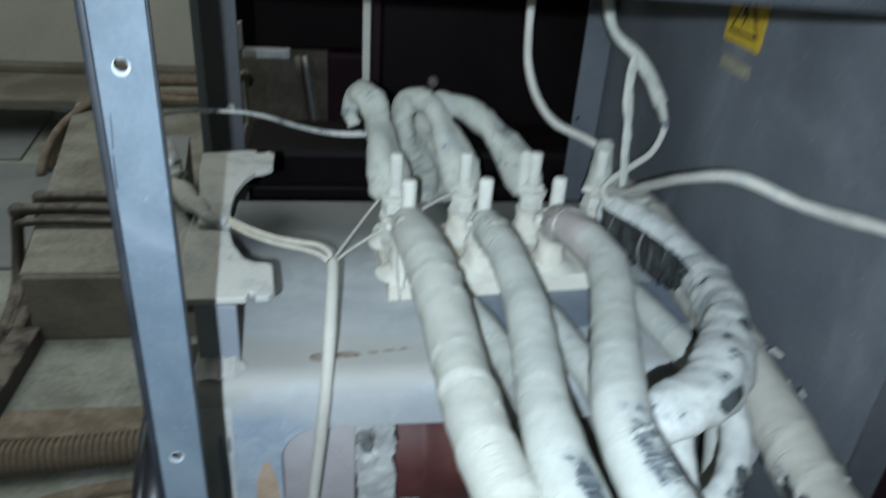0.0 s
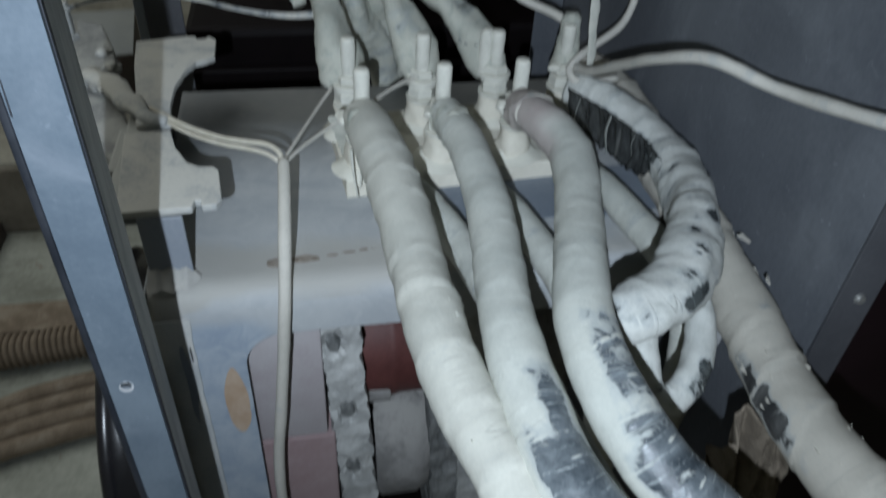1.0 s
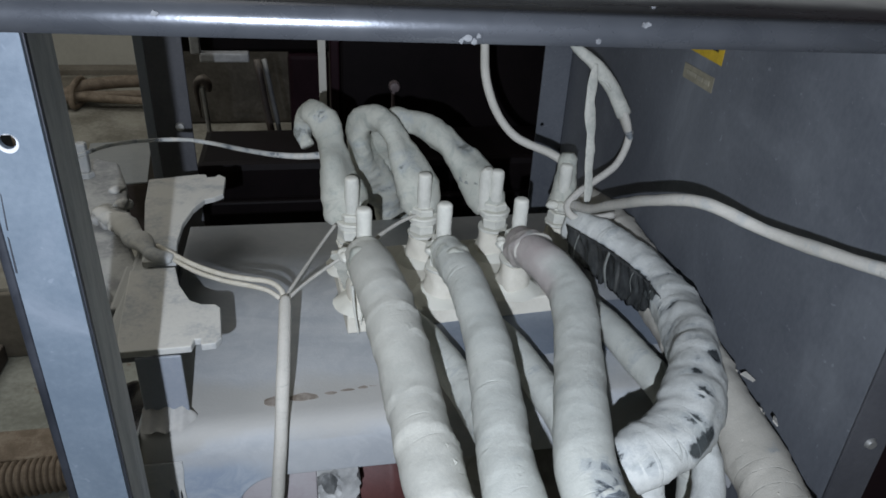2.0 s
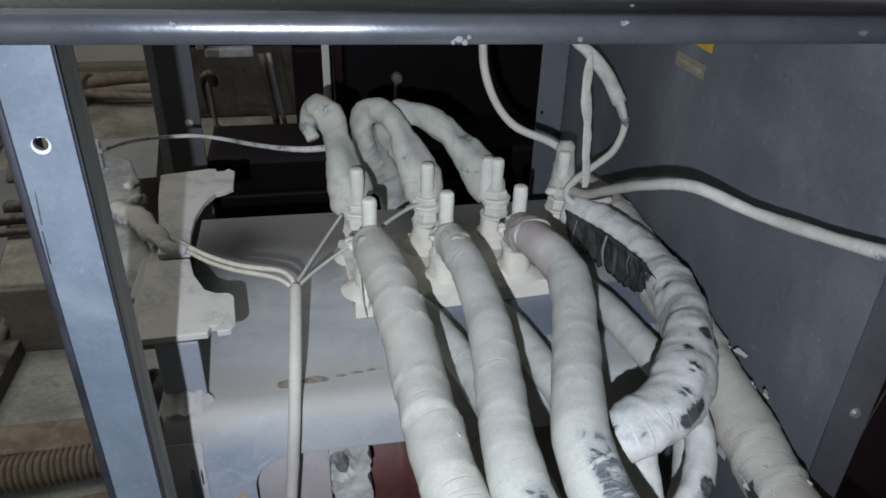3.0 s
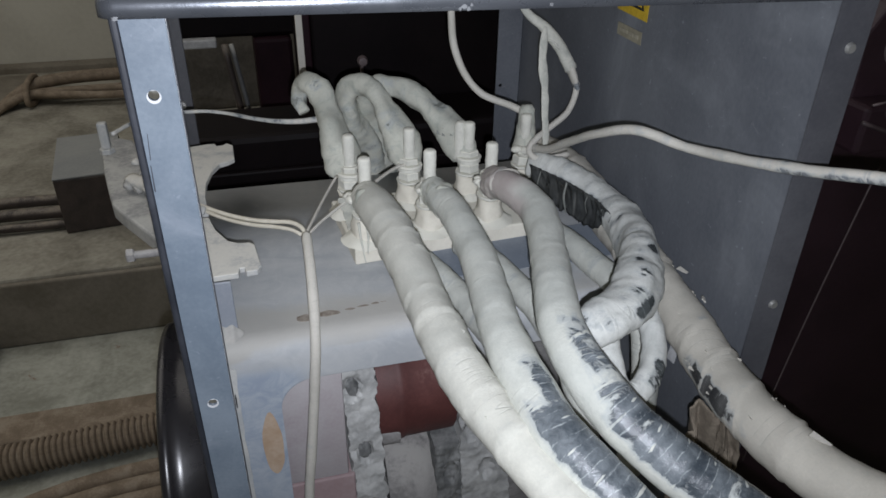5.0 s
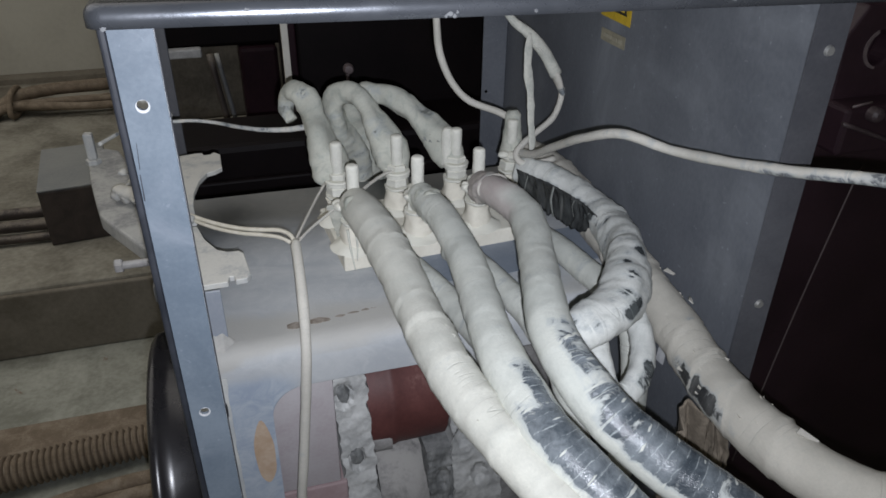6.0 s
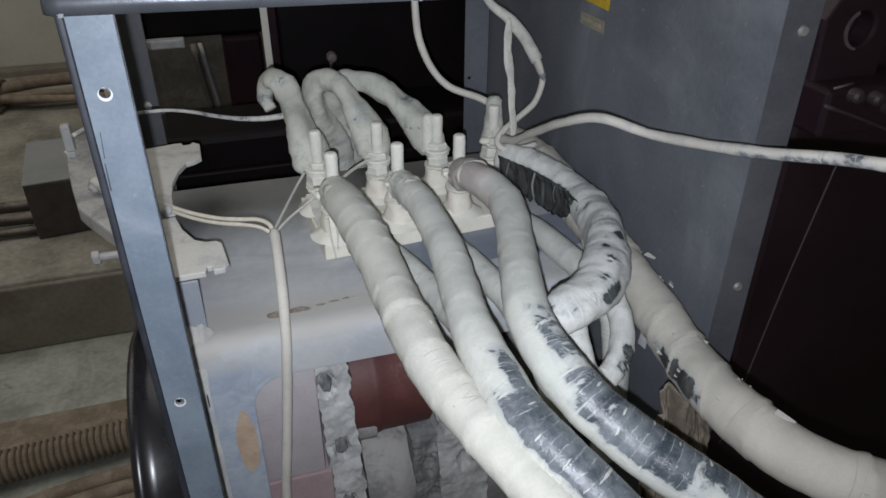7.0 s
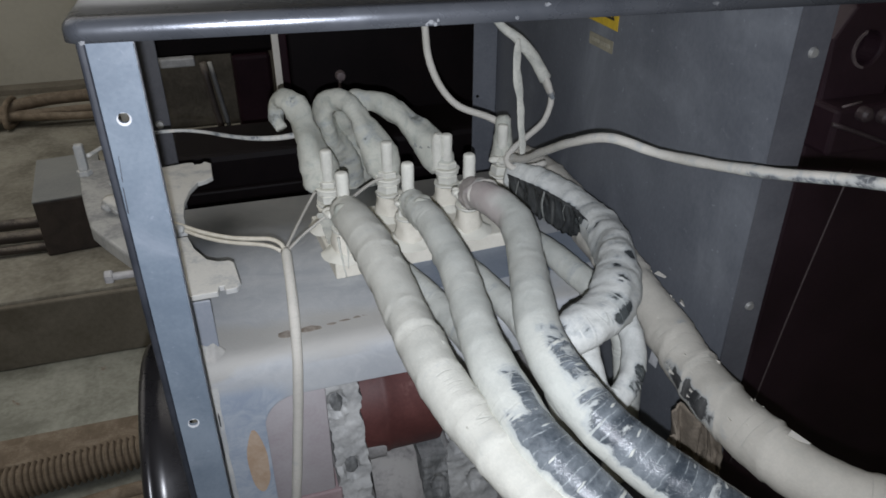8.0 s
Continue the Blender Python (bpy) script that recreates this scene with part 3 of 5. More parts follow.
for v in bm.verts:
    v.co.z -= LID_TILT * (v.co.x + 0.25) + 0.0007 * noise.noise(v.co * 14)
lid = part("lid", bm, "lid", cabinet, "worn black lid with a chipped shiny edge and dust on top", smooth=40)
sol = lid.modifiers.new("sheet", "SOLIDIFY")
sol.thickness, sol.offset = 0.0025, -1
# paint chips on the rolled edge
for x, w, z in ((-0.058, 0.0026, 1.3262), (-0.0552, 0.0016, 1.3248), (-0.0605, 0.0012, 1.3250), (-0.0535, 0.0012, 1.3270), (-0.003, 0.0016, 1.3262), (0.0165, 0.0024, 1.3335), (0.138, 0.0030, 1.3290), (-0.174, 0.0016, 1.3322), (-0.2475, 0.0022, 1.3245)):
    z -= LID_TILT * (x + 0.25)
    line = [(x + w * math.cos(a) * (0.8 + 0.7 * noise.noise(Vector((x * 50, a * 2, 0)))), z + min(w, 0.0015) * math.sin(a) * (0.8 + 0.7 * noise.noise(Vector((a * 2, x * 90, 2)))))
            for a in [2 * math.pi * k / 14 for k in range(14)]]
    part("paint_chip", slab(line, 0.0, 0.0004), "chip", lid, m=pose(0, -0.3033, 0, 90))
part("paint_chip", slab(ring(0.029, -0.282, 0.0011, 10), 1.3310, 1.3316), "chip", lid)


def holed_face(x0, x1, z0, z1, holes, thick):
    """An upright sheet facing the front, with round holes."""
    return slab([(x0, z0), (x1, z0), (x1, z1), (x0, z1)], 0, thick, [ring(x, z, r, 18) for x, z, r in holes])


# front post: a folded channel with two screw holes
post = part("front_post", holed_face(-0.2483, -0.2243, 0.30, 1.3235, [(-0.2375, 1.279, 0.0032), (-0.2385, 1.047, 0.0032)], 0.0024), "steel", cabinet,
            "blue-grey painted corner post with two screw holes", m=pose(0, -0.2900, 0, 90))
# fold coloured near black in place of its grazing-angle shade
part("post_side", box((-0.2535, -0.2916, 0.30), (-0.2485, -0.258, 1.3235), 0.0020, 3), "edge", cabinet, "folded edge of the post, its shade painted near black")
# return's pale colour stands in for light from the torch
part("post_return", slab([(-0.2256, -0.2866), (-0.2241, -0.2866), (-0.2572, -0.1510), (-0.2588, -0.1514)], 0.30, 1.3245), "return", cabinet, "dusty slanting return of the post, torch light painted in")
# thin dark strip painting the shade line right of the post face
part("post_shade_line", box((-0.2242, -0.2899, 0.30), (-0.2236, -0.2868, 1.3245)), "edge", cabinet)
for x, z in ((-0.2375, 1.279), (-0.2385, 1.047)):
    rim = [(x + 0.0040 * math.cos(a), z - 0.0009 + 0.0040 * math.sin(a)) for a in [2 * math.pi * k / 20 for k in range(20)]]
    part("hole_rim", slab(rim, 0.0, 0.0005, [[(x + 0.0032 * math.cos(a), z + 0.0032 * math.sin(a)) for a in [2 * math.pi * k / 18 for k in range(18)]]]), "white_rim", post, "white chipped rim of a screw hole", m=pose(0, 0, 0.0024))
for pts in ([(-0.2478, 1.2195), (-0.2470, 1.2190), (-0.2466, 1.236), (-0.2471, 1.237)], [(-0.2466, 1.240), (-0.2461, 1.2398), (-0.2450, 1.256), (-0.2453, 1.257)]):
    part("scratch", slab(pts, 0, 0.0003), "edge", post, m=pose(0, 0, 0.0024))

# rear post
part("rear_post", box((-0.3080, 0.326, 0.30), (-0.2640, 0.330, 1.325), 0.001), "panel_edge", cabinet, "blue-grey rear corner post")
part("rear_post_fold", box((-0.3195, 0.3275, 0.30), (-0.3083, 0.3310, 1.325), 0.0008), "steel_inner", cabinet, "paler dusty fold of the rear post")
part("rear_post_screw", lathe([(0.0, 0.004), (0.005, 0.0035), (0.006, 0.0), (0.006, -0.001)], 16), "screw", cabinet, smooth=40, m=pose(-0.2785, 0.326, 1.064, 90))

# side panel with turned flanges and screws
part("side_panel", box((0.243, -0.2700, 0.30), (0.2455, 0.3620, 1.325), 0.0008), "panel", cabinet, "dull grey side panel with pale smears")
fl = part("front_flange", holed_face(0.2400, 0.2715, 0.30, 1.325, [], 0.0022), "panel_edge", cabinet, "darker grey front flange of the panel", m=pose(0, -0.2700, 0, 90))
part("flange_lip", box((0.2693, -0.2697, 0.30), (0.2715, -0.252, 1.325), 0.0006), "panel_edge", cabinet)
part("rear_flange", holed_face(0.2035, 0.2428, 0.30, 1.325, [(0.2115, 1.046, 0.0028)], 0.0022), "panel", cabinet, m=pose(0, 0.3645, 0, 90))
for z in (1.272, 1.036):
    part("flange_screw", lathe([(0.0, 0.0030), (0.0034, 0.0026), (0.0046, 0.0), (0.0046, -0.001)], 14), "screw", fl, "white-flecked screw head", smooth=40,
         m=pose(0.2575, z, 0.0022))

# base plate with a rolled front; the same sheet runs down as the front leg beside a round-cornered cut-out
prof = [(-0.1435, 0.936), (-0.1435, 0.952), (-0.1432, 0.959), (-0.1424, 0.9645), (-0.1408, 0.9695), (-0.1382, 0.9740), (-0.1345, 0.9775), (-0.129, 0.9800), (-0.122, 0.9810), (-0.06, 0.982), (0.02, 0.983), (0.199, 0.986)]
CUT_X, CUT_Z, CUT_R = -0.1925, 0.9285, 0.036


def cut_height(x):
    """Where the sheet ends below: at the foot left of the cut-out, round its corner, then along its top."""
    if x <= CUT_X:
        return 0.30
    if x >= CUT_X + CUT_R:
        return CUT_Z
    return CUT_Z - CUT_R + math.sqrt(max(0.0, CUT_R ** 2 - (CUT_X + CUT_R - x) ** 2))


columns = list(np.linspace(-0.2605, CUT_X, 16)) + [CUT_X + 1e-4 + CUT_R * (1 - math.cos(k * math.pi / 28)) for k in range(14)] + list(np.linspace(CUT_X + CUT_R + 0.002, 0.2425, 46))
bm = bmesh.new()
rows = []
for x in columns:
    foot = cut_height(x)
    line = [(-0.1435, foot + (0.936 - foot) * k / 14) for k in range(14)] + prof
    rows.append([bm.verts.new((x, y, z + 0.0012 * noise.noise(Vector((x * 9, y * 9, z * 4))))) for y, z in line])
for a, b in zip(rows, rows[1:]):
    for i in range(len(a) - 1):
        bm.faces.new((a[i], b[i], b[i + 1], a[i + 1]))
base = part("base_plate", bm, "plate", cabinet, "dusty grey base plate folded down into a blue-grey front leg", smooth=50)
me = base.data
drift = me.attributes.new("drift", "FLOAT", "POINT")
lies = []
for v in me.vertices:
    along = 0.5 + 0.5 * noise.noise(Vector((v.co.x * 14, 3, 0)))
    near = max(0.0, 1 - abs(v.co.y + 0.126) / (0.016 + 0.016 * along)) if v.co.z > 0.962 else 0.0
    side_ = max(0.0, 1 - (v.co.x + 0.2605) / 0.05) * (1.0 if v.co.y < -0.09 else 0.35)
    lies.append(min(1.0, near * (1.15 if v.co.x < 0 else 0.7) + side_))
drift.data.foreach_set("value", lies)
bluing = me.attributes.new("bluing", "FLOAT", "POINT")
bluing.data.foreach_set("value", [min(1.0, max(0.0, (-0.138 - v.co.x) / 0.055)) * min(1.0, max(0.0, (0.962 - v.co.z) / 0.030)) for v in me.vertices])
sol = base.modifiers.new("sheet", "SOLIDIFY")
sol.thickness, sol.offset = 0.002, -1
blob = [(-0.2060 + 0.0105 * math.cos(a) * (1 + 0.25 * noise.noise(Vector((a, 1, 5)))), 0.846 + 0.043 * math.sin(a) * (1 + 0.15 * noise.noise(Vector((a, 4, 1))))) for a in
        [2 * math.pi * k / 26 for k in range(26)]]
part("rust_patch", slab(blob, 0.0, 0.0005), "rust", base, "orange bare patch in the paint", m=pose(0, -0.1432, 0, 90))
# folded upright seam on the outer side of the leg
# with a pale, torn crust of dust on its edge
left_line, right_line = [], []
for k in range(60):
    z = 0.30 + 0.655 * k / 59
    left_line.append((-0.2605, z))
    right_line.append((-0.2322 + 0.0016 * noise.noise(Vector((z * 40, 1, 0))) + 0.0014 * noise.noise(Vector((z * 130, 5, 0))) + (0.002 if z > 0.94 else 0.0), z))
part("leg_seam", slab(left_line + right_line[::-1], 0, 0.0014), "pale_leg", cabinet, "pale dusty folded leg carrying the bracket", m=pose(0, -0.1440, 0, 90))
patch = [(-0.2415 + (0.0035 + 0.0012 * math.cos(3 * a)) * math.cos(a), 0.880 + 0.050 * math.sin(a) * (1 + 0.2 * noise.noise(Vector((a, 3, 0))))) for a in [2 * math.pi * k / 30 for k in range(30)]]
part("bare_patch", slab(patch, 0, 0.0005), "shade_and_bare", cabinet, "bare blue-grey patch in the dust", m=pose(0, -0.1456, 0, 90))
part("leg_side", box((-0.2630, -0.1430, 0.942), (-0.2609, 0.19, 0.979), 0.0006), "plate", cabinet)
part("inner_upright", box((-0.2570, -0.1235, 0.9800), (-0.2235, -0.1205, 1.0425), 0.0012), "steel_inner", cabinet, "dusty upright carrying the bracket")
# dust drifted against the foot of the upright
heap = []
for k in range(25):
    x = -0.2585 + 0.0400 * k / 24
    rise = 0.010 * (1 + 0.5 * noise.noise(Vector((x * 160, 2, 0)))) * min(1.0, (24 - k) / 6)
    heap.append((x, rise + 0.0012))
bm = bmesh.new()
rows = [[bm.verts.new((x, y, z)) for y, z in ((-0.1236 - 1.3 * h, 0.9815), (-0.1236 - 0.6 * h, 0.9815 + 0.35 * h), (-0.1238, 0.9815 + h), (-0.1215, 0.9815 + h), (-0.1215, 0.9800))] for x, h in heap]
for a, b in zip(rows, rows[1:]):
    for q in range(4):
        bm.faces.new((a[q], b[q], b[q + 1], a[q + 1]))
bm.faces.new(rows[0])
bm.faces.new(rows[-1][::-1])
part("dust_drift", bm, "drift", cabinet, "pale dust drifted against the upright", smooth=70)
part("leg_slot", slab([(-0.2357, 0.908), (-0.2346, 0.906), (-0.2343, 0.920), (-0.2349, 0.926), (-0.2358, 0.922)], 0, 0.0006), "black", base, m=pose(0, -0.1449, 0, 90))
for cx, cy, sx, sy in ((-0.158, -0.1125, 0.009, 0.0050), (-0.136, -0.1105, 0.012, 0.0042), (-0.112, -0.108, 0.005, 0.0018), (-0.098, -0.106, 0.006, 0.0014), (-0.085, -0.1045, 0.004, 0.0020), (-0.076, -0.103, 0.003, 0.0012)):
    blob = [(cx + sx * math.cos(a) * (1 + 0.3 * noise.noise(Vector((a * 1.3, cx * 70, 1)))), cy + sy * math.sin(a) * (1 + 0.5 * noise.noise(Vector((cx * 40, a, 3))))) for a in
            [2 * math.pi * k / 22 for k in range(22)]]
    part("rust_stain", slab(blob, 0.9800, 0.9816), "brown", base, "brown rust stain")

# the board's front shadow, laid on the plate as a darker strip
strip_line = [(-0.024 + 0.0, -0.010), (0.10, -0.004), (0.215, 0.0), (0.225, -0.060), (0.205, -0.078), (0.15, -0.083), (0.10, -0.080), (0.05, -0.085), (0.0, -0.078), (-0.026, -0.074)]
part("board_shadow", slab(strip_line, 0.9840, 0.9846), "shade_and_bare", base, "shadow of the board painted as a darker strip before it")

# ---- signs on the panel ----
sign = thing("warning_sign", "square yellow electric-shock warning sticker on the grey panel", "sign", at=(0.2428, 0.03, 1.2465))


def on_panel(outline, lift, material, parent, name):
    # outline in (along the panel towards the front, up)
    return part(name, slab(outline, 0.0, 0.0005), material, parent, m=Matrix.Translation((-lift, 0, 0)) @ pose(0, 0, 0, 90, 0, -90))


on_panel([(-0.034, -0.016), (0.034, -0.017), (0.034, 0.050), (-0.034, 0.050)], 0.0003, "yellow", sign, "sticker")
on_panel([(-0.026, -0.007), (0.026, -0.007), (0.0, 0.040)], 0.0009, "black", sign, "triangle_border")
on_panel([(-0.021, -0.004), (0.021, -0.004), (0.0, 0.034)], 0.0015, "yellow", sign, "triangle_field")
on_panel([(-0.004, 0.022), (0.003, 0.024), (0.0, 0.015), (0.005, 0.016), (-0.003, 0.0), (-0.001, 0.010), (-0.006, 0.009)], 0.0021, "black", sign, "bolt_mark")
tag = thing("info_sticker", "small faded rectangular sticker below the warning sign", "sticker", at=(0.2428, 0.029, 1.209))
on_panel([(-0.029, -0.006), (0.027, -0.006), (0.027, 0.008), (-0.029, 0.008)], 0.0003, "sticker", tag, "sticker")
for k, (a, b) in enumerate(((-0.022, -0.004), (-0.001, 0.009), (0.012, 0.021))):
    on_panel([(a, -0.001), (b, -0.001), (b, 0.003), (a, 0.003)], 0.0009, "print", tag, "print_bar")

# ---- terminal board and studs ----
board = tagged(part("terminal_board", box((-0.108, -0.064, -0.010), (0.128, 0.064, 0.010), 0.002), "board", m=pose(0.010, 0.043, 0.993, 0, 0, 4.2)),
               "cream insulating terminal board bolted on the base plate", "terminal board")
FRONT = [(-0.075, -0.007), (0.0, 0.0), (0.075, 0.006)]
REAR = [(-0.081, 0.067), (-0.007, 0.073), (0.070, 0.079), (0.147, 0.085)]


def hexagon(r, z0, z1):
    bm = slab(ring(0, 0, r, 6), z0, z1)
    bmesh.ops.bevel(bm, geom=[e for e in bm.edges if abs(e.verts[0].co.z - e.verts[1].co.z) < 1e-5 and len(e.link_faces) == 2 and e.calc_face_angle(0) > 0.9],
                    offset=0.0012, segments=1, affect="EDGES")
    return bm


def caked(bm, size, freq, seed):
    """Uneven powder on a turned piece."""
    for v in bm.verts:
        q = v.co * freq + Vector((seed * 3.7, seed, 0))
        v.co += Vector((noise.noise(q), noise.noise(q + Vector((5, 0, 0))), 0.6 * noise.noise(q + Vector((0, 9, 0))))) * size
    return bm


def terminal(x, y, z, turn, top, seed):
    t = thing("terminal_stud", "powder-covered brass terminal stud with nuts on a cream bushing", "terminal stud", "studs on the terminal board")
    t.matrix_world = pose(x, y, z, 0, 0, turn)
    part("bushing", caked(lathe([(0.0, 0.0), (0.0178, 0.0), (0.0176, 0.007), (0.0168, 0.014), (0.0152, 0.019), (0.0146, 0.025), (0.0152, 0.031), (0.0, 0.031)], 26), 0.0042, 75, seed), "board", t,
         "cream insulating bushing", smooth=50)
    part("dust_mound", caked(lathe([(0.0, 0.009), (0.0175, 0.008), (0.0225, 0.0045), (0.029, 0.0006), (0.0, 0.0002)], 30), 0.0034, 75, seed + 7), "stud", t, "mound of pale powder", smooth=50)
    part("washer", caked(lathe([(0.0, 0.0312), (0.0150, 0.0312), (0.0163, 0.0325), (0.0160, 0.0345), (0.0, 0.0350)], 22), 0.0010, 120, seed + 1), "stud", t, smooth=50)
    part("nut", caked(hexagon(0.0140, 0.0352, 0.046), 0.0014, 120, seed + 2), "stud", t)
    part("upper_washer", caked(lathe([(0.0, 0.0515), (0.0155, 0.0515), (0.0165, 0.0530), (0.0155, 0.0548), (0.0, 0.0552)], 22), 0.0012, 120, seed + 3), "stud", t, smooth=50)
    part("upper_nut", caked(hexagon(0.0128, 0.0552, 0.063), 0.0010, 130, seed + 4), "stud", t)
    prof = [(0.0, 0.0)] + [(0.0074 - 0.00018 * (k % 2), 0.002 + (top - 0.006) * k / 40) for k in range(40)] + [(0.0071, top - 0.0025), (0.0058, top - 0.0006), (0.0035, top), (0.0, top)]
    part("threaded_rod", caked(lathe(prof, 16), 0.0005, 140, seed + 5), "stud", t, "powder-coated threaded rod", smooth=60)
    return t


for k, (x, y) in enumerate(FRONT + REAR):
    terminal(x, y, 1.003 if k < 3 else 1.001, 17 * k, 0.101 - 0.001 * (k % 3), 10 * k)


def lug(name, x, y, z, heading, parent, length=0.03):
    """A ring lug lying on a stud, pointing along the heading in degrees."""
    line = [(0.0155 * math.cos(a), 0.0155 * math.sin(a)) for a in [math.radians(40 + 280 * k / 16) for k in range(17)]]
    line += [(length, -0.010), (length, 0.010)]
    return part(name, slab(line, -0.0028, 0.0028, [ring(0, 0, 0.0064, 12)], 0.0006), "stud", parent, "powdered cable lug", m=pose(x, y, z, 0, 0, heading))


def cable(label, name, points, radius, wear=(), material="cable", group="", wraps=0.02, ridge=0.0014, lump=0.0011, seed=0, base_wear=0.0, sides=28, category="cable", lug_at=None, stain=(), oval=(0.0, 0.0)):
    c = thing(name, label, category, group, at=(0, 0, 0))
    part("sheath", tube("sheath", points, radius, sides, 0.0035, wraps, ridge, lump, wear, 1.0, seed, base_wear, stain, oval), material, c)
    if lug_at:
        lug("lug", *lug_at, c)
    return c


FRONT_GROUP = "cables on the front studs"


def crust(parent, x, y, z, size, seed, n=5, material="stud"):
    """Lumps of caked powder and tape round a lug."""
    for k in range(n):
        bm = bmesh.new()
        bmesh.ops.create_icosphere(bm, subdivisions=3, radius=size * (0.55 + 0.4 * abs(noise.noise(Vector((k, seed, 1))))))
        for v in bm.verts:
            v.co *= 1 + 0.55 * noise.noise(v.co * 110 + Vector((k * 5, seed, 0))) + 0.2 * noise.noise(v.co * 330)
            v.co.z *= 0.65
        a = 2.4 * k + seed
        part("powder_crust", bm, material, parent, m=pose(x + size * 1.1 * math.cos(a), y + size * 0.9 * math.sin(a), z), smooth=True)


c1 = cable("thick cable wound in tape and caked in pale powder", "power_cable",
      [(-0.0757, 0.001, 1.060), (-0.0748, -0.016, 1.061), (-0.071, -0.040, 1.063), (-0.069, -0.062, 1.064), (-0.064, -0.102, 1.062), (-0.059, -0.176, 1.056), (-0.057, -0.225, 1.051), (-0.054, -0.290, 1.049), (-0.047, -0.334, 1.045),
       (-0.035, -0.378, 1.040), (-0.024, -0.411, 1.034), (-0.006, -0.447, 1.024), (0.02, -0.49, 1.0), (0.06, -0.55, 0.94), (0.1, -0.6, 0.82), (0.12, -0.62, 0.6)],
      [0.0085, 0.0185, 0.0205, 0.021, 0.0215, 0.0205, 0.0205, 0.020, 0.0195, 0.018, 0.017, 0.017, 0.017, 0.017, 0.017, 0.017], group=FRONT_GROUP, seed=1, wraps=0.044, ridge=0.0024, lump=0.0011, material="cable_cream",
      lug_at=(-0.075, -0.007, 1.0535, -84))
crust(c1, -0.080, -0.016, 1.061, 0.012, 1, 7)
c2 = cable("tape-wound cable, powder-caked near its stud and rubbed black farther out", "power_cable",
      [(0.0, 0.004, 1.060), (0.001, -0.014, 1.061), (0.003, -0.042, 1.063), (0.006, -0.073, 1.064), (0.006, -0.146, 1.062), (-0.001, -0.211, 1.060), (-0.010, -0.270, 1.060), (-0.014, -0.317, 1.060), (-0.012, -0.356, 1.055),
       (-0.007, -0.393, 1.050), (0.005, -0.420, 1.042), (0.021, -0.445, 1.030), (0.05, -0.49, 1.0), (0.09, -0.55, 0.93), (0.13, -0.59, 0.8), (0.15, -0.6, 0.6)],
      [0.0075, 0.0145, 0.0158, 0.0165, 0.0175, 0.0175, 0.018, 0.0185, 0.0195, 0.0195, 0.0195, 0.019, 0.019, 0.019, 0.019, 0.019], group=FRONT_GROUP, seed=2, wraps=0.021, ridge=0.0008, lump=0.0010,
      wear=((0.350, 0.46, -14, 24, 0.72), (0.39, 0.505, 2, 60, 0.80), (0.49, 0.62, 40, 48, 0.74)), lug_at=(0.0, 0.0, 1.0535, -80))
crust(c2, -0.003, -0.014, 1.061, 0.0095, 2, 6)
c3 = cable("tape-wound cable with a pinkish stained end, rubbed black farther out", "power_cable",
      [(0.0748, 0.009, 1.061), (0.0735, -0.010, 1.064), (0.072, -0.036, 1.071), (0.075, -0.063, 1.076), (0.082, -0.119, 1.077), (0.063, -0.195, 1.075), (0.041, -0.261, 1.078), (0.028, -0.310, 1.075), (0.029, -0.358, 1.068),
       (0.044, -0.395, 1.052), (0.067, -0.423, 1.036), (0.096, -0.452, 1.019), (0.14, -0.49, 0.985), (0.19, -0.53, 0.92), (0.23, -0.56, 0.8), (0.25, -0.57, 0.6)],
      [0.0080, 0.0150, 0.0168, 0.0178, 0.018, 0.0175, 0.018, 0.0185, 0.019, 0.0195, 0.020, 0.020, 0.020, 0.02, 0.02, 0.02], group=FRONT_GROUP, seed=3, wraps=0.023, ridge=0.0008, lump=0.0010, stain=((0.0, 0.10, 40, 80, 0.95), (0.05, 0.14, 95, 40, 0.9)),
      wear=((0.335, 0.395, -22, 48, 0.57), (0.395, 0.46, -20, 64, 0.72), (0.41, 0.505, -5, 78, 0.78), (0.49, 0.62, -45, 62, 0.78)), lug_at=(0.075, 0.006, 1.0535, -84))
crust(c3, 0.066, -0.010, 1.062, 0.0105, 3, 6)

REAR_GROUP = "cables on the rear studs"
r1 = cable("short powder-caked cable hooking back off a rear stud", "power_cable",
      [(-0.082, 0.074, 1.053), (-0.086, 0.081, 1.062), (-0.089, 0.091, 1.076), (-0.094, 0.103, 1.094), (-0.098, 0.118, 1.111), (-0.103, 0.133, 1.128), (-0.111, 0.148, 1.139), (-0.119, 0.162, 1.138), (-0.125, 0.169, 1.126), (-0.126, 0.166, 1.111), (-0.122, 0.154, 1.102)],
      [0.0150, 0.0215, 0.0225, 0.0200, 0.0150, 0.0138, 0.0124, 0.0108, 0.0094, 0.0082, 0.0062], group=REAR_GROUP, material="cable_dirty", seed=4, wraps=0.031, ridge=0.0022, lump=0.0034, base_wear=0.06, wear=((0.16, 0.24, 40, 40, 0.40), (0.55, 0.62, -30, 30, 0.42), (0.84, 1.0, 0, 180, 0.42)), lug_at=(-0.081, 0.067, 1.0515, 90), oval=(0.17, 26.0))
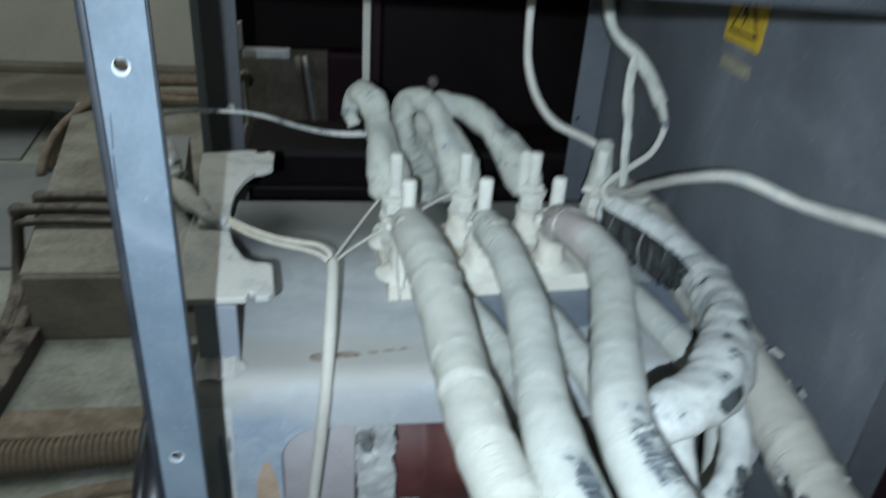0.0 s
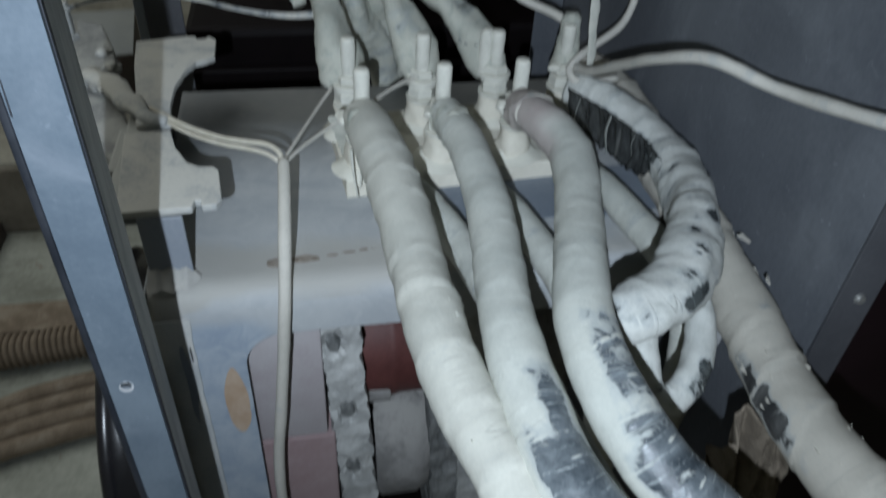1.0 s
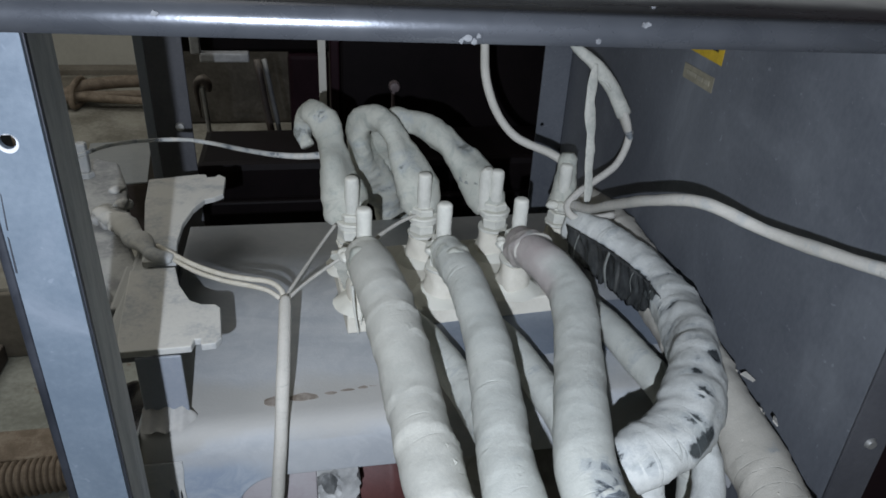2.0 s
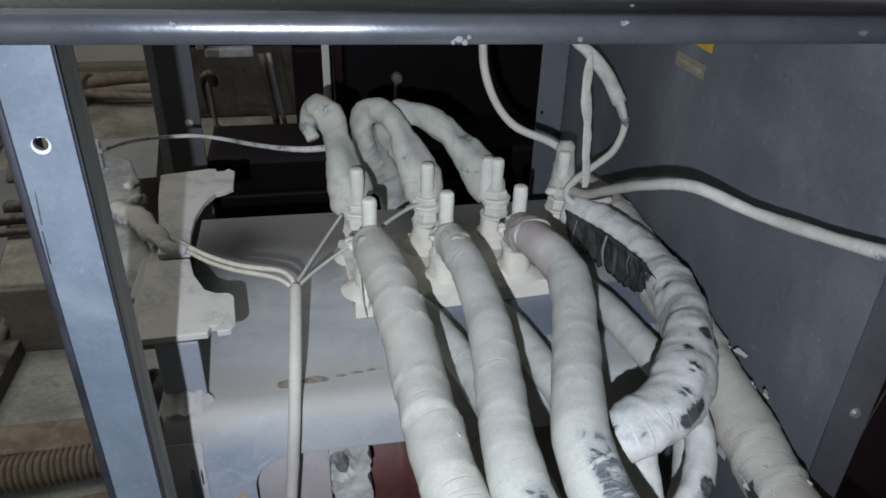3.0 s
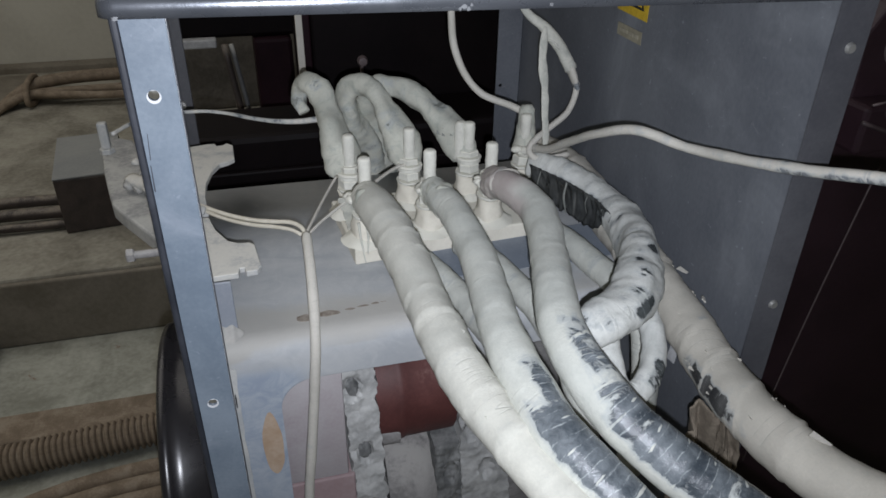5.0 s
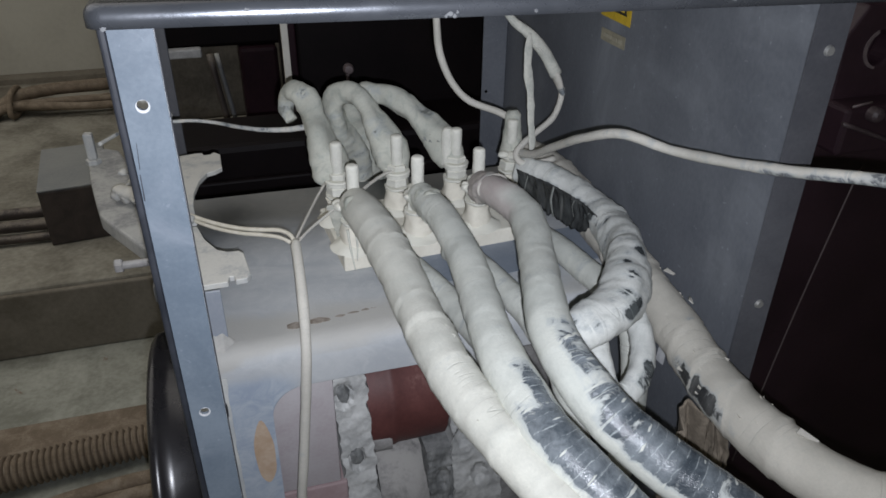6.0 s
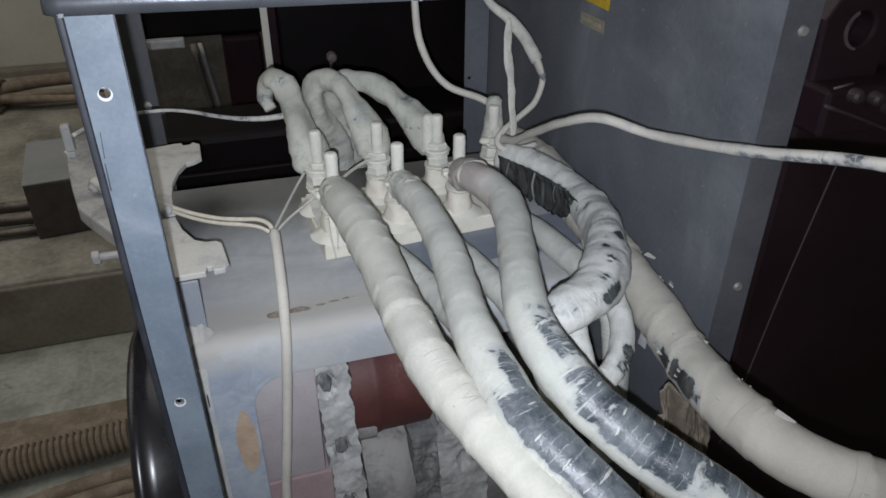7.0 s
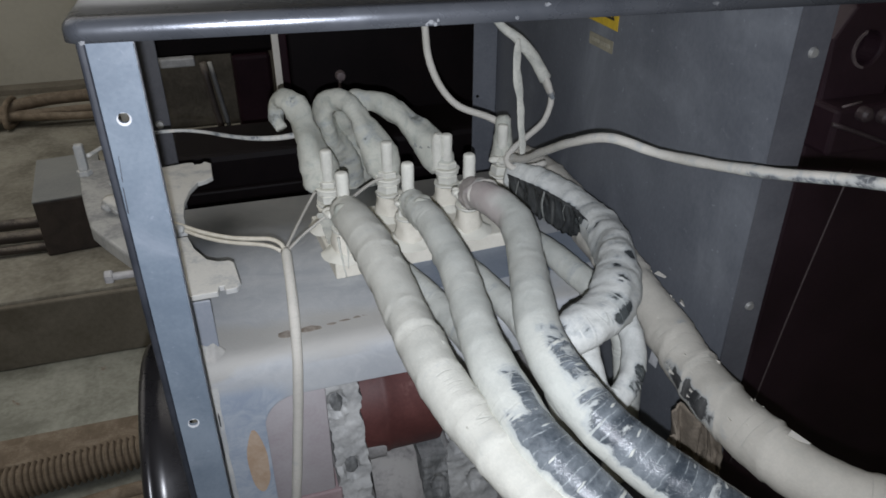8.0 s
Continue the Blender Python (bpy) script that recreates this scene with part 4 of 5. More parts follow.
r2 = cable("short powder-caked cable bending back and down behind the board", "power_cable",
      [(-0.006, 0.081, 1.050), (-0.008, 0.087, 1.062), (-0.012, 0.094, 1.077), (-0.019, 0.110, 1.094), (-0.026, 0.126, 1.109), (-0.033, 0.137, 1.122), (-0.045, 0.152, 1.130), (-0.059, 0.164, 1.126), (-0.067, 0.171, 1.112), (-0.062, 0.178, 1.088), (-0.051, 0.188, 1.058), (-0.037, 0.206, 1.022), (-0.026, 0.222, 0.986), (-0.022, 0.232, 0.93), (-0.022, 0.234, 0.70)],
      [0.0140, 0.0200, 0.0205, 0.0188, 0.0156, 0.0138, 0.0128, 0.0128, 0.0135, 0.0165, 0.0185, 0.0190, 0.0190, 0.019, 0.019], group=REAR_GROUP, material="cable_dirty", seed=5, wraps=0.0125, ridge=[0.0010] * 8 + [0.0016, 0.0028, 0.0032, 0.0032, 0.0032, 0.003, 0.003], lump=0.0032, base_wear=0.07, wear=((0.07, 0.11, -20, 40, 0.42), (0.26, 1.0, 0, 180, 0.26)), lug_at=(-0.007, 0.073, 1.0515, 90), oval=(0.15, 22.0))
r3 = cable("short powder-caked cable arching back over its neighbour", "power_cable",
      [(0.068, 0.084, 1.051), (0.064, 0.090, 1.062), (0.057, 0.099, 1.077), (0.044, 0.114, 1.092), (0.030, 0.129, 1.106), (0.011, 0.143, 1.118), (-0.009, 0.155, 1.125), (-0.024, 0.168, 1.123), (-0.035, 0.182, 1.111), (-0.036, 0.194, 1.087), (-0.026, 0.212, 1.048), (-0.004, 0.228, 0.993), (0.0, 0.234, 0.93), (0.002, 0.236, 0.70)],
      [0.0140, 0.0178, 0.0180, 0.0165, 0.0155, 0.0145, 0.0122, 0.0112, 0.012, 0.014, 0.016, 0.016, 0.016, 0.016], group=REAR_GROUP, material="cable_dirty", seed=6, wraps=0.034, ridge=0.0018, lump=0.0034, base_wear=0.06, wear=((0.09, 0.13, 10, 40, 0.45), (0.20, 0.25, -30, 30, 0.40), (0.14, 0.34, 150, 60, 0.30)), lug_at=(0.070, 0.079, 1.0515, 90), oval=(0.15, 24.0))
r4 = cable("stubby upright powder-caked lug with thin wires", "wire_lug", [(0.147, 0.086, 1.052), (0.149, 0.090, 1.066), (0.151, 0.094, 1.085), (0.152, 0.097, 1.104), (0.152, 0.098, 1.109)], [0.016, 0.0135, 0.0115, 0.0100, 0.006], material="cable_dirty", seed=14, wraps=0.01, ridge=0.002, lump=0.002, category="lug")
# spade end standing beside a rear stud
part("lug_tongue", caked(lathe([(0.0, -0.026), (0.0078, -0.026), (0.0080, 0.010), (0.0074, 0.017), (0.0050, 0.0215), (0.0, 0.0225)], 20), 0.0014, 110, 4), "stud", r3, "powdered upright lug tongue", smooth=50, m=pose(0.0600, 0.0835, 1.078, 0, 0, 15))
crust(r4, 0.146, 0.078, 1.060, 0.012, 5, 6)
crust(r1, -0.083, 0.077, 1.057, 0.010, 6, 4)
crust(r2, -0.008, 0.082, 1.057, 0.009, 7, 4)
crust(r3, 0.068, 0.088, 1.057, 0.009, 8, 4)

# the thick cable that curls round in front of the panel, and its thin loop
curl = cable("thick tape-wrapped cable curling down, powder flaking off black tape", "power_cable",
             [(0.150, 0.061, 1.042), (0.173, 0.016, 1.046), (0.193, -0.034, 1.042), (0.193, -0.099, 1.041), (0.169, -0.178, 1.050), (0.140, -0.232, 1.055), (0.111, -0.263, 1.054), (0.087, -0.276, 1.052), (0.070, -0.280, 1.049), (0.057, -0.276, 1.043), (0.043, -0.268, 1.034)],
             [0.015, 0.018, 0.019, 0.020, 0.0212, 0.0222, 0.0218, 0.0202, 0.0180, 0.0150, 0.0110], material="cable_curl", seed=7, wraps=0.024, ridge=0.0012, oval=(0.06, 14.0), lump=0.0036, base_wear=0.15,
             wear=((0.10, 0.37, 102, 30, 0.90), (0.26, 0.46, 72, 16, 0.66), (0.44, 0.47, 40, 18, 0.70), (0.630, 0.668, -26, 20, 0.92), (0.672, 0.688, 4, 12, 0.74), (0.695, 0.722, 10, 16, 0.84), (0.745, 0.775, -14, 16, 0.78), (0.785, 0.865, -66, 16, 0.80), (0.80, 0.822, -24, 14, 0.78), (0.84, 0.858, -10, 14, 0.70), (0.925, 0.985, -14, 34, 0.76)))
cable("thin powder-caked cable hanging in a small loop", "thin_cable",
      [(0.081, -0.272, 1.046), (0.085, -0.279, 1.028), (0.088, -0.291, 1.010), (0.092, -0.304, 0.995), (0.103, -0.308, 0.990), (0.120, -0.299, 0.995), (0.138, -0.278, 1.002), (0.147, -0.257, 1.012), (0.150, -0.230, 1.022)],
      [0.0135, 0.0128, 0.0118, 0.0105, 0.0102, 0.0108, 0.0115, 0.0118, 0.0118], seed=8, lump=0.0018, material="cable_curl", wear=((0.50, 0.66, 20, 60, 0.66), (0.28, 0.34, 0, 60, 0.40)), base_wear=0.10)
tan_cable = cable("very thick sleeved cable under tan powder, running out of the cabinet", "power_cable",
      [(0.205, 0.165, 1.015), (0.214, 0.100, 1.017), (0.216, 0.02, 1.012), (0.213, -0.08, 1.005), (0.208, -0.150, 0.999), (0.204, -0.219, 0.992), (0.197, -0.283, 0.987), (0.192, -0.352, 0.987), (0.200, -0.408, 0.987), (0.218, -0.444, 0.986),
       (0.25, -0.476, 0.983), (0.32, -0.53, 0.97), (0.42, -0.58, 0.92), (0.48, -0.6, 0.8), (0.5, -0.61, 0.5)],
      [0.024, 0.025, 0.025, 0.0245, 0.024, 0.0235, 0.023, 0.0235, 0.0235, 0.023, 0.023, 0.023, 0.023, 0.023, 0.023], material="cable_tan", seed=9, wraps=0.052, ridge=0.0034, lump=0.0018,
      wear=((0.340, 0.400, 84, 24, 0.86), (0.310, 0.322, -5, 12, 0.5), (0.60, 0.68, 30, 30, 0.16)))
for k, pts in enumerate((
        [(-0.045, -0.02, 0.999), (-0.024, -0.066, 0.999), (-0.010, -0.112, 0.999), (0.000, -0.160, 1.0), (0.005, -0.22, 1.010), (0.006, -0.29, 1.022), (0.010, -0.36, 1.026), (0.022, -0.405, 1.02), (0.045, -0.44, 1.0), (0.09, -0.5, 0.93), (0.12, -0.53, 0.7)],
        [(0.030, -0.035, 0.999), (0.049, -0.085, 0.999), (0.059, -0.130, 0.999), (0.066, -0.175, 0.998), (0.074, -0.225, 0.985), (0.082, -0.262, 0.945), (0.09, -0.275, 0.8)],
        [(0.128, -0.01, 0.999), (0.147, -0.056, 0.999), (0.157, -0.108, 0.999), (0.164, -0.160, 0.998), (0.168, -0.205, 0.985), (0.17, -0.225, 0.94), (0.17, -0.23, 0.8)])):
    cable("powder-covered cable running low under the others", "low_cable", pts, 0.0145, group="low cables", seed=11 + k, lump=0.0012, ridge=0.0005, base_wear=0.16)

# ---- thin wires ----


def wire(label, points, r, name="wire", material="wire", wear=(), seed=0, flat=1.0, lump=0.0003, base_wear=0.0):
    return tagged(part(name, tube(name, points, r, 10, 0.004, 0, 0, lump, wear, flat, seed, base_wear), material), label, "wire")


wire("pale powder-covered wire curving out over the panel edge", [(0.150, 0.066, 1.064), (0.153, 0.030, 1.076), (0.153, -0.020, 1.104), (0.153, -0.090, 1.142), (0.165, -0.145, 1.166), (0.192, -0.190, 1.164), (0.205, -0.250, 1.176), (0.214, -0.305, 1.1905), (0.231, -0.380, 1.2125), (0.27, -0.47, 1.2265), (0.33, -0.58, 1.21), (0.4, -0.7, 0.95)],
     0.0048, wear=((0.385, 0.40, 0, 60, 0.6), (0.38, 0.80, 160, 74, 0.52), (0.46, 0.50, 40, 70, 0.52), (0.54, 0.80, 0, 180, 0.30)), seed=3, lump=0.0007, base_wear=0.14)
wire("thin pale wire dropping from the lid to a rear stud", [(0.059, 0.13, 1.3305), (0.059, 0.13, 1.218), (0.064, 0.13, 1.177), (0.078, 0.126, 1.143), (0.098, 0.12, 1.120), (0.135, 0.108, 1.105), (0.150, 0.098, 1.098)], 0.0046, seed=4)
sleeve = thing("wire_sleeve", "pale flattened sleeve hanging from the lid with a frayed end", "sleeve")
part("sleeve", tube("sleeve", [(0.12, 0.11, 1.32), (0.142, 0.105, 1.226), (0.168, 0.10, 1.203), (0.192, 0.10, 1.176), (0.208, 0.10, 1.150)], [0.0046, 0.0046, 0.0050, 0.0062, 0.0068], 16, 0.004, 0.03, 0.0006, 0.0010, (), 1.25, 5), "tape", sleeve)
part("open_mouth", tube("open_mouth", [(0.206, 0.10, 1.154), (0.213, 0.099, 1.138), (0.219, 0.098, 1.124)], [0.0080, 0.0080, 0.0065], 14, 0.003, 0, 0, 0.0016, ((0.7, 1.0, 0, 180, 0.5),), 0.6, 15), "wire", sleeve)
part("torn_strip", tube("torn_strip", [(0.166, 0.094, 1.206), (0.163, 0.088, 1.185), (0.162, 0.082, 1.160), (0.165, 0.078, 1.135), (0.166, 0.072, 1.105), (0.168, 0.068, 1.075), (0.166, 0.064, 1.062)], [0.0006, 0.0014, 0.0018, 0.0014, 0.0012, 0.0016, 0.0006], 14, 0.003, 0, 0, 0.0005, (), 3.6, 7), "tape", sleeve, "flat torn strip")
part("thread", tube("thread", [(0.170, 0.096, 1.190), (0.180, 0.094, 1.186), (0.186, 0.092, 1.178)], [0.001, 0.0014, 0.0008], 8, 0.003), "tape", sleeve)
wire("frayed wire tail curling from the sleeve to the stud", [(0.218, 0.10, 1.132), (0.217, 0.098, 1.118), (0.205, 0.090, 1.098), (0.178, 0.080, 1.083), (0.155, 0.068, 1.074), (0.143, 0.060, 1.064), (0.147, 0.050, 1.057), (0.17, 0.045, 1.057), (0.19, 0.045, 1.06)], 0.0040, seed=6)
wire("thin dusty wire sagging from the clamp to a rear cable", [(-0.318, 0.0, 1.150), (-0.307, 0.03, 1.147), (-0.291, 0.06, 1.143), (-0.262, 0.09, 1.135), (-0.236, 0.10, 1.131), (-0.213, 0.105, 1.125), (-0.187, 0.13, 1.108), (-0.158, 0.145, 1.096), (-0.130, 0.138, 1.096), (-0.108, 0.130, 1.100)], [0.0019, 0.0019, 0.0019, 0.0019, 0.0019, 0.0020, 0.0023, 0.0029, 0.0034, 0.0036], seed=8, base_wear=0.40)
# the forked lead: two wires from the bracket join, split, and a pale sleeve runs down the front
fork = thing("forked_lead", "pale forked instrument lead hanging down over the front apron", "lead")
part("sleeve", tube("sleeve", [(-0.146, -0.060, 1.049), (-0.1465, -0.068, 1.046), (-0.1475, -0.095, 1.035), (-0.150, -0.135, 1.010), (-0.1535, -0.156, 0.972), (-0.158, -0.159, 0.93), (-0.167, -0.160, 0.85), (-0.176, -0.160, 0.77), (-0.18, -0.16, 0.6)],
                         [0.0040, 0.0054, 0.0053, 0.0053, 0.0053, 0.0053, 0.0053, 0.0053, 0.0053], 14, 0.005, 0, 0, 0.0004), "wire", fork)
part("yellowed_wire", tube("yellowed_wire", [(-0.262, 0.03, 1.055), (-0.224, -0.008, 1.054), (-0.198, -0.025, 1.053), (-0.176, -0.036, 1.054), (-0.158, -0.045, 1.055), (-0.149, -0.055, 1.052), (-0.147, -0.062, 1.047)], 0.0023, 10, 0.004, 0, 0, 0.0003), "yellow_wire", fork, "yellowed wire")
part("yellowed_wire", tube("yellowed_wire", [(-0.262, 0.027, 1.052), (-0.224, -0.0125, 1.0505), (-0.198, -0.0295, 1.0495), (-0.176, -0.0405, 1.050), (-0.160, -0.050, 1.0495), (-0.151, -0.058, 1.047)], 0.0021, 10, 0.004, 0, 0, 0.0003), "yellow_wire", fork)
part("fork_wire", tube("fork_wire", [(-0.146, -0.063, 1.047), (-0.136, -0.048, 1.048), (-0.122, -0.030, 1.049), (-0.098, -0.006, 1.052), (-0.088, 0.0, 1.055)], 0.0016, 8, 0.004), "wire", fork)
part("fork_wire", tube("fork_wire", [(-0.148, -0.062, 1.047), (-0.142, -0.045, 1.047), (-0.125, 0.0, 1.048), (-0.108, 0.04, 1.051), (-0.098, 0.058, 1.055)], 0.0016, 8, 0.004), "wire", fork)
wire("thin wire between two rear studs", [(-0.075, 0.004, 1.056), (-0.05, 0.035, 1.058), (-0.025, 0.060, 1.058), (-0.012, 0.068, 1.057)], 0.002, seed=9)
# frayed tape at the first stud: one broad ragged strip and two loose threads
left_side, right_side = [], []
for k in range(24):
    u = k / 23
    mid_x = -0.0965 + 0.010 * u
    half = 0.0090 * (1 - 0.35 * u) + 0.0022 * noise.noise(Vector((u * 9, 1, 0)))
    left_side.append((mid_x - half + 0.0016 * noise.noise(Vector((u * 24, 5, 0))), -0.066 * u - 0.006 * abs(noise.noise(Vector((3, u * 5, 0)))) * u))
    right_side.append((mid_x + half * (0.85 if u < 0.6 else 0.30) + 0.0016 * noise.noise(Vector((u * 24, 9, 0))), -0.058 * u))
tagged(part("tape_strip", slab(left_side + right_side[::-1], 0, 0.0012), "tape", m=pose(0, -0.010, 1.060, 118)), "broad ragged strip of pale tape hanging at a stud", "tape")
for k, (pts, r) in enumerate((([(-0.088, -0.034, 1.040), (-0.087, -0.042, 1.020), (-0.084, -0.048, 0.996)], [0.0016, 0.0012, 0.0004]), ([(-0.081, -0.036, 1.044), (-0.080, -0.046, 1.028), (-0.082, -0.052, 1.010)], [0.0010, 0.0014, 0.0005]))):
    wire("loose thread of frayed tape hanging at a stud", pts, r, "tape_thread", "tape", seed=20 + k)
# ragged tape collars over the cable lugs
for c, pts, r, seed in ((c1, [(-0.0755, -0.016, 1.0575), (-0.0735, -0.030, 1.060), (-0.0705, -0.047, 1.0625)], [0.0165, 0.0198, 0.0175], 31), (c2, [(0.0, -0.013, 1.0575), (0.0015, -0.030, 1.060), (0.004, -0.052, 1.0625)], [0.0140, 0.0162, 0.0150], 32),
                        (c3, [(0.0733, -0.009, 1.059), (0.072, -0.028, 1.066), (0.073, -0.050, 1.0735)], [0.0145, 0.0170, 0.0162], 33)):
    part("tape_collar", tube("tape_collar", pts, r, 36, 0.0014, 0, 0, 0.0058, (), 1.0, seed, 0.15, ((0.0, 1.0, 30, 120, 0.8),) if c is c3 else ()), "cable_dirty", c, "ragged grimy tape over the lug")

# torn black tape hanging off the inner side of the curled cable
torn = thing("torn_tape", "torn shiny black tape hanging under the curled cable", "tape")
bm = bmesh.new()
rows = []
for i in range(61):
    u = i / 60
    x, y = 0.1395 + 0.038 * math.sin(u * 1.7), 0.036 - 0.140 * u
    drop = (0.030 + 0.011 * math.sin(u * 3.1)) * (1 + 0.18 * noise.noise(Vector((u * 14, 3, 0))) + 0.10 * noise.noise(Vector((u * 50, 8, 0)))) * min(1.0, 0.25 + 3.0 * (1 - u)) + 0.003
    row = []
    for j in range(11):
        v = j / 10
        fold = 0.0040 * noise.noise(Vector((u * 16 + v * 1.5, v * 1.2, 5))) * (0.3 + v) + 0.0016 * noise.noise(Vector((u * 45, v * 2, 1)))
        row.append(bm.verts.new((x + 0.006 * math.sin(v * 1.6) - 0.004 + fold, y + 0.004 * noise.noise(Vector((u * 9, v * 3, 2))) * v, 1.056 - drop * v)))
    rows.append(row)
for p, q in zip(rows, rows[1:]):
    for j in range(10):
        bm.faces.new((p[j], q[j], q[j + 1], p[j + 1]))
drape = part("drape", bm, "plastic", torn, "glossy black torn sheet", smooth=True)
sol = drape.modifiers.new("sheet", "SOLIDIFY")
sol.thickness = 0.0008
for u, drop, lean, r in ((0.12, 0.040, 0.004, 0.0011), (0.40, 0.038, 0.009, 0.0020), (0.66, 0.020, 0.006, 0.0007)):
    x, y = 0.1395 + 0.038 * math.sin(u * 1.7) - 0.006, 0.036 - 0.140 * u
    drop *= 0.8
    part("tape_thread", tube("tape_thread", [(x + 0.003, y, 1.054), (x - 0.001, y - lean * 0.4, 1.054 - drop * 0.5), (x - 0.003, y - lean * 2, 1.054 - drop)], [r, r, r * 0.5], 8, 0.004, 0, 0, 0.0003, (), 0.5), "flap", torn, "pale frayed thread")

def fray(parent, points, radius, count, seed, material, size):
    """Small torn flakes of tape standing off a cable, in one mesh."""
    rng = random.Random(seed)
    line = curve_points(points, 0.006)
    bm = bmesh.new()
    for _ in range(count):
        k = rng.randrange(1, len(line) - 1)
        d = (line[k + 1] - line[k - 1]).normalized()
        up = Vector((0, 0, 1)) - d * d.z
        side = d.cross(up.normalized())
        a = rng.choice((-1, 1)) * radians(rng.uniform(20, 100))
        out = (up.normalized() * math.cos(a) + side * math.sin(a)).normalized()
        foot = line[k] + out * (radius * 0.96)
        w, h = size * rng.uniform(0.6, 1.4), size * rng.uniform(0.5, 1.3)
        round_ = d.cross(out)
        tip = foot + out * h * 0.55 + round_ * h * rng.uniform(-0.8, 0.8) + d * w * rng.uniform(-0.7, 0.7)
        base_ = [foot - d * w, foot + d * w * 0.2 - out * 0.0006, foot + d * w]
        vs = [bm.verts.new(p) for p in (*base_, tip)] + [bm.verts.new(p + round_ * 0.0007) for p in (*base_, tip)]
        for f in ((0, 1, 3), (1, 2, 3), (4, 7, 5), (5, 7, 6), (0, 3, 7, 4), (2, 6, 7, 3)):
            bm.faces.new([vs[i] for i in f])
    return tagged(part("frayed_tape", bm, material, parent, "small torn flakes of tape"), kind="stuff")


TAN_LINE = [(0.213, -0.08, 1.005), (0.208, -0.150, 0.999), (0.204, -0.219, 0.992), (0.197, -0.283, 0.987), (0.192, -0.352, 0.987), (0.200, -0.408, 0.987), (0.218, -0.444, 0.986), (0.25, -0.476, 0.983)]
fray(tan_cable, TAN_LINE, 0.0236, 46, 5, "cable_tan", 0.0030)
fray(c1, [(-0.069, -0.062, 1.064), (-0.064, -0.102, 1.062), (-0.059, -0.176, 1.056), (-0.054, -0.290, 1.049), (-0.035, -0.378, 1.040)], 0.0204, 9, 6, "tape", 0.0024)
for c, pts in ((r1, [(-0.086, 0.081, 1.062), (-0.094, 0.103, 1.094)]), (r2, [(-0.008, 0.087, 1.062), (-0.019, 0.110, 1.094)]), (r3, [(0.064, 0.090, 1.062), (0.044, 0.114, 1.092)])):
    fray(c, pts, 0.0178, 9, 7, "flap", 0.0036)

# loose flakes on the tan cable
for k, (p, r) in enumerate((((0.234, -0.165, 1.010), (10, 10, -60)), ((0.206, -0.408, 1.010), (25, 20, -44)), ((0.2275, -0.215, 1.008), (40, 0, 60)))):
    w = (0.006, 0.009, 0.004)[k]
    tagged(part("tape_flake", slab([(-w, -0.0028), (w * 0.9, -0.0012), (w, 0.0016), (-w * 0.8, 0.0030)], 0, 0.0012), "wire", m=pose(*p, *r)), "loose flake of pale tape on the thick cable", "tape flake")


# ---- horseshoe bracket, clamp and pulley on the open side ----
bracket = thing("mounting_bracket", "powder-dusted horseshoe bracket in two halves beside the terminals", "bracket", at=(0, 0, 0))
rear_half = [(-0.296, 0.190), (-0.245, 0.201), (-0.236, 0.200), (-0.234, 0.192), (-0.226, 0.193), (-0.222, 0.199), (-0.214, 0.190), (-0.213, 0.146), (-0.221, 0.138), (-0.231, 0.133), (-0.240, 0.112), (-0.246, 0.080), (-0.2465, 0.045),
             (-0.243, 0.006), (-0.272, 0.006), (-0.279, 0.06), (-0.290, 0.13)]
front_half = [(-0.281, -0.002), (-0.243, 0.0), (-0.236, -0.030), (-0.224, -0.056), (-0.214, -0.063), (-0.203, -0.064), (-0.1985, -0.070), (-0.194, -0.112), (-0.198, -0.119), (-0.2085, -0.120), (-0.2095, -0.112), (-0.214, -0.112), (-0.2155, -0.121), (-0.268, -0.123), (-0.272, -0.10)]
part("rear_jaw", slab(rear_half, 1.046, 1.052, (), 0.0010), "bracket", bracket, "pale dusted upper jaw")
part("front_jaw", slab(front_half, 1.043, 1.049, (), 0.0010), "bracket", bracket, "pale dusted lower jaw")
part("wing", slab([(-0.280, -0.050), (-0.307, 0.0), (-0.336, 0.050), (-0.349, 0.075), (-0.360, 0.125), (-0.370, 0.175), (-0.386, 0.280), (-0.372, 0.288), (-0.345, 0.270), (-0.322, 0.20), (-0.300, 0.08), (-0.275, 0.01)], 1.020, 1.040, (), 0.003), "wing", bracket, "thick grey cast wing")
part("spine", box((-0.285, -0.10, 1.020), (-0.258, 0.12, 1.0425), 0.004), "bracket_dark", bracket)
part("upright", box((-0.284, 0.02, 0.62), (-0.262, 0.12, 1.02), 0.004), "bracket_dark", bracket)
part("lug_tab", box((-0.377, 0.225, 1.046), (-0.3655, 0.237, 1.081), 0.0025), "bracket", bracket, "pale upright stud")
part("lug_nut", hexagon(0.0095, 0, 0.009), "bracket", bracket, m=pose(-0.3715, 0.231, 1.0375))
for k, (x, y, z, r) in enumerate(((-0.322, 0.110, 1.041, 0.008), (-0.318, 0.150, 1.041, 0.009), (-0.330, 0.190, 1.041, 0.008))):
    bm = bmesh.new()
    bmesh.ops.create_icosphere(bm, subdivisions=3, radius=r)
    for v in bm.verts:
        v.co *= 1 + 0.6 * noise.noise(v.co * 110 + Vector((k * 5, 0, 0))) + 0.25 * noise.noise(v.co * 320)
        v.co.z *= 0.6
    part("powder_lump", bm, "bracket", bracket, m=pose(x, y, z), smooth=True)
side_bolt = thing("side_bolt", "dusty hexagon bolt sticking out under the bracket", "bolt", at=(-0.30, -0.04, 1.036))
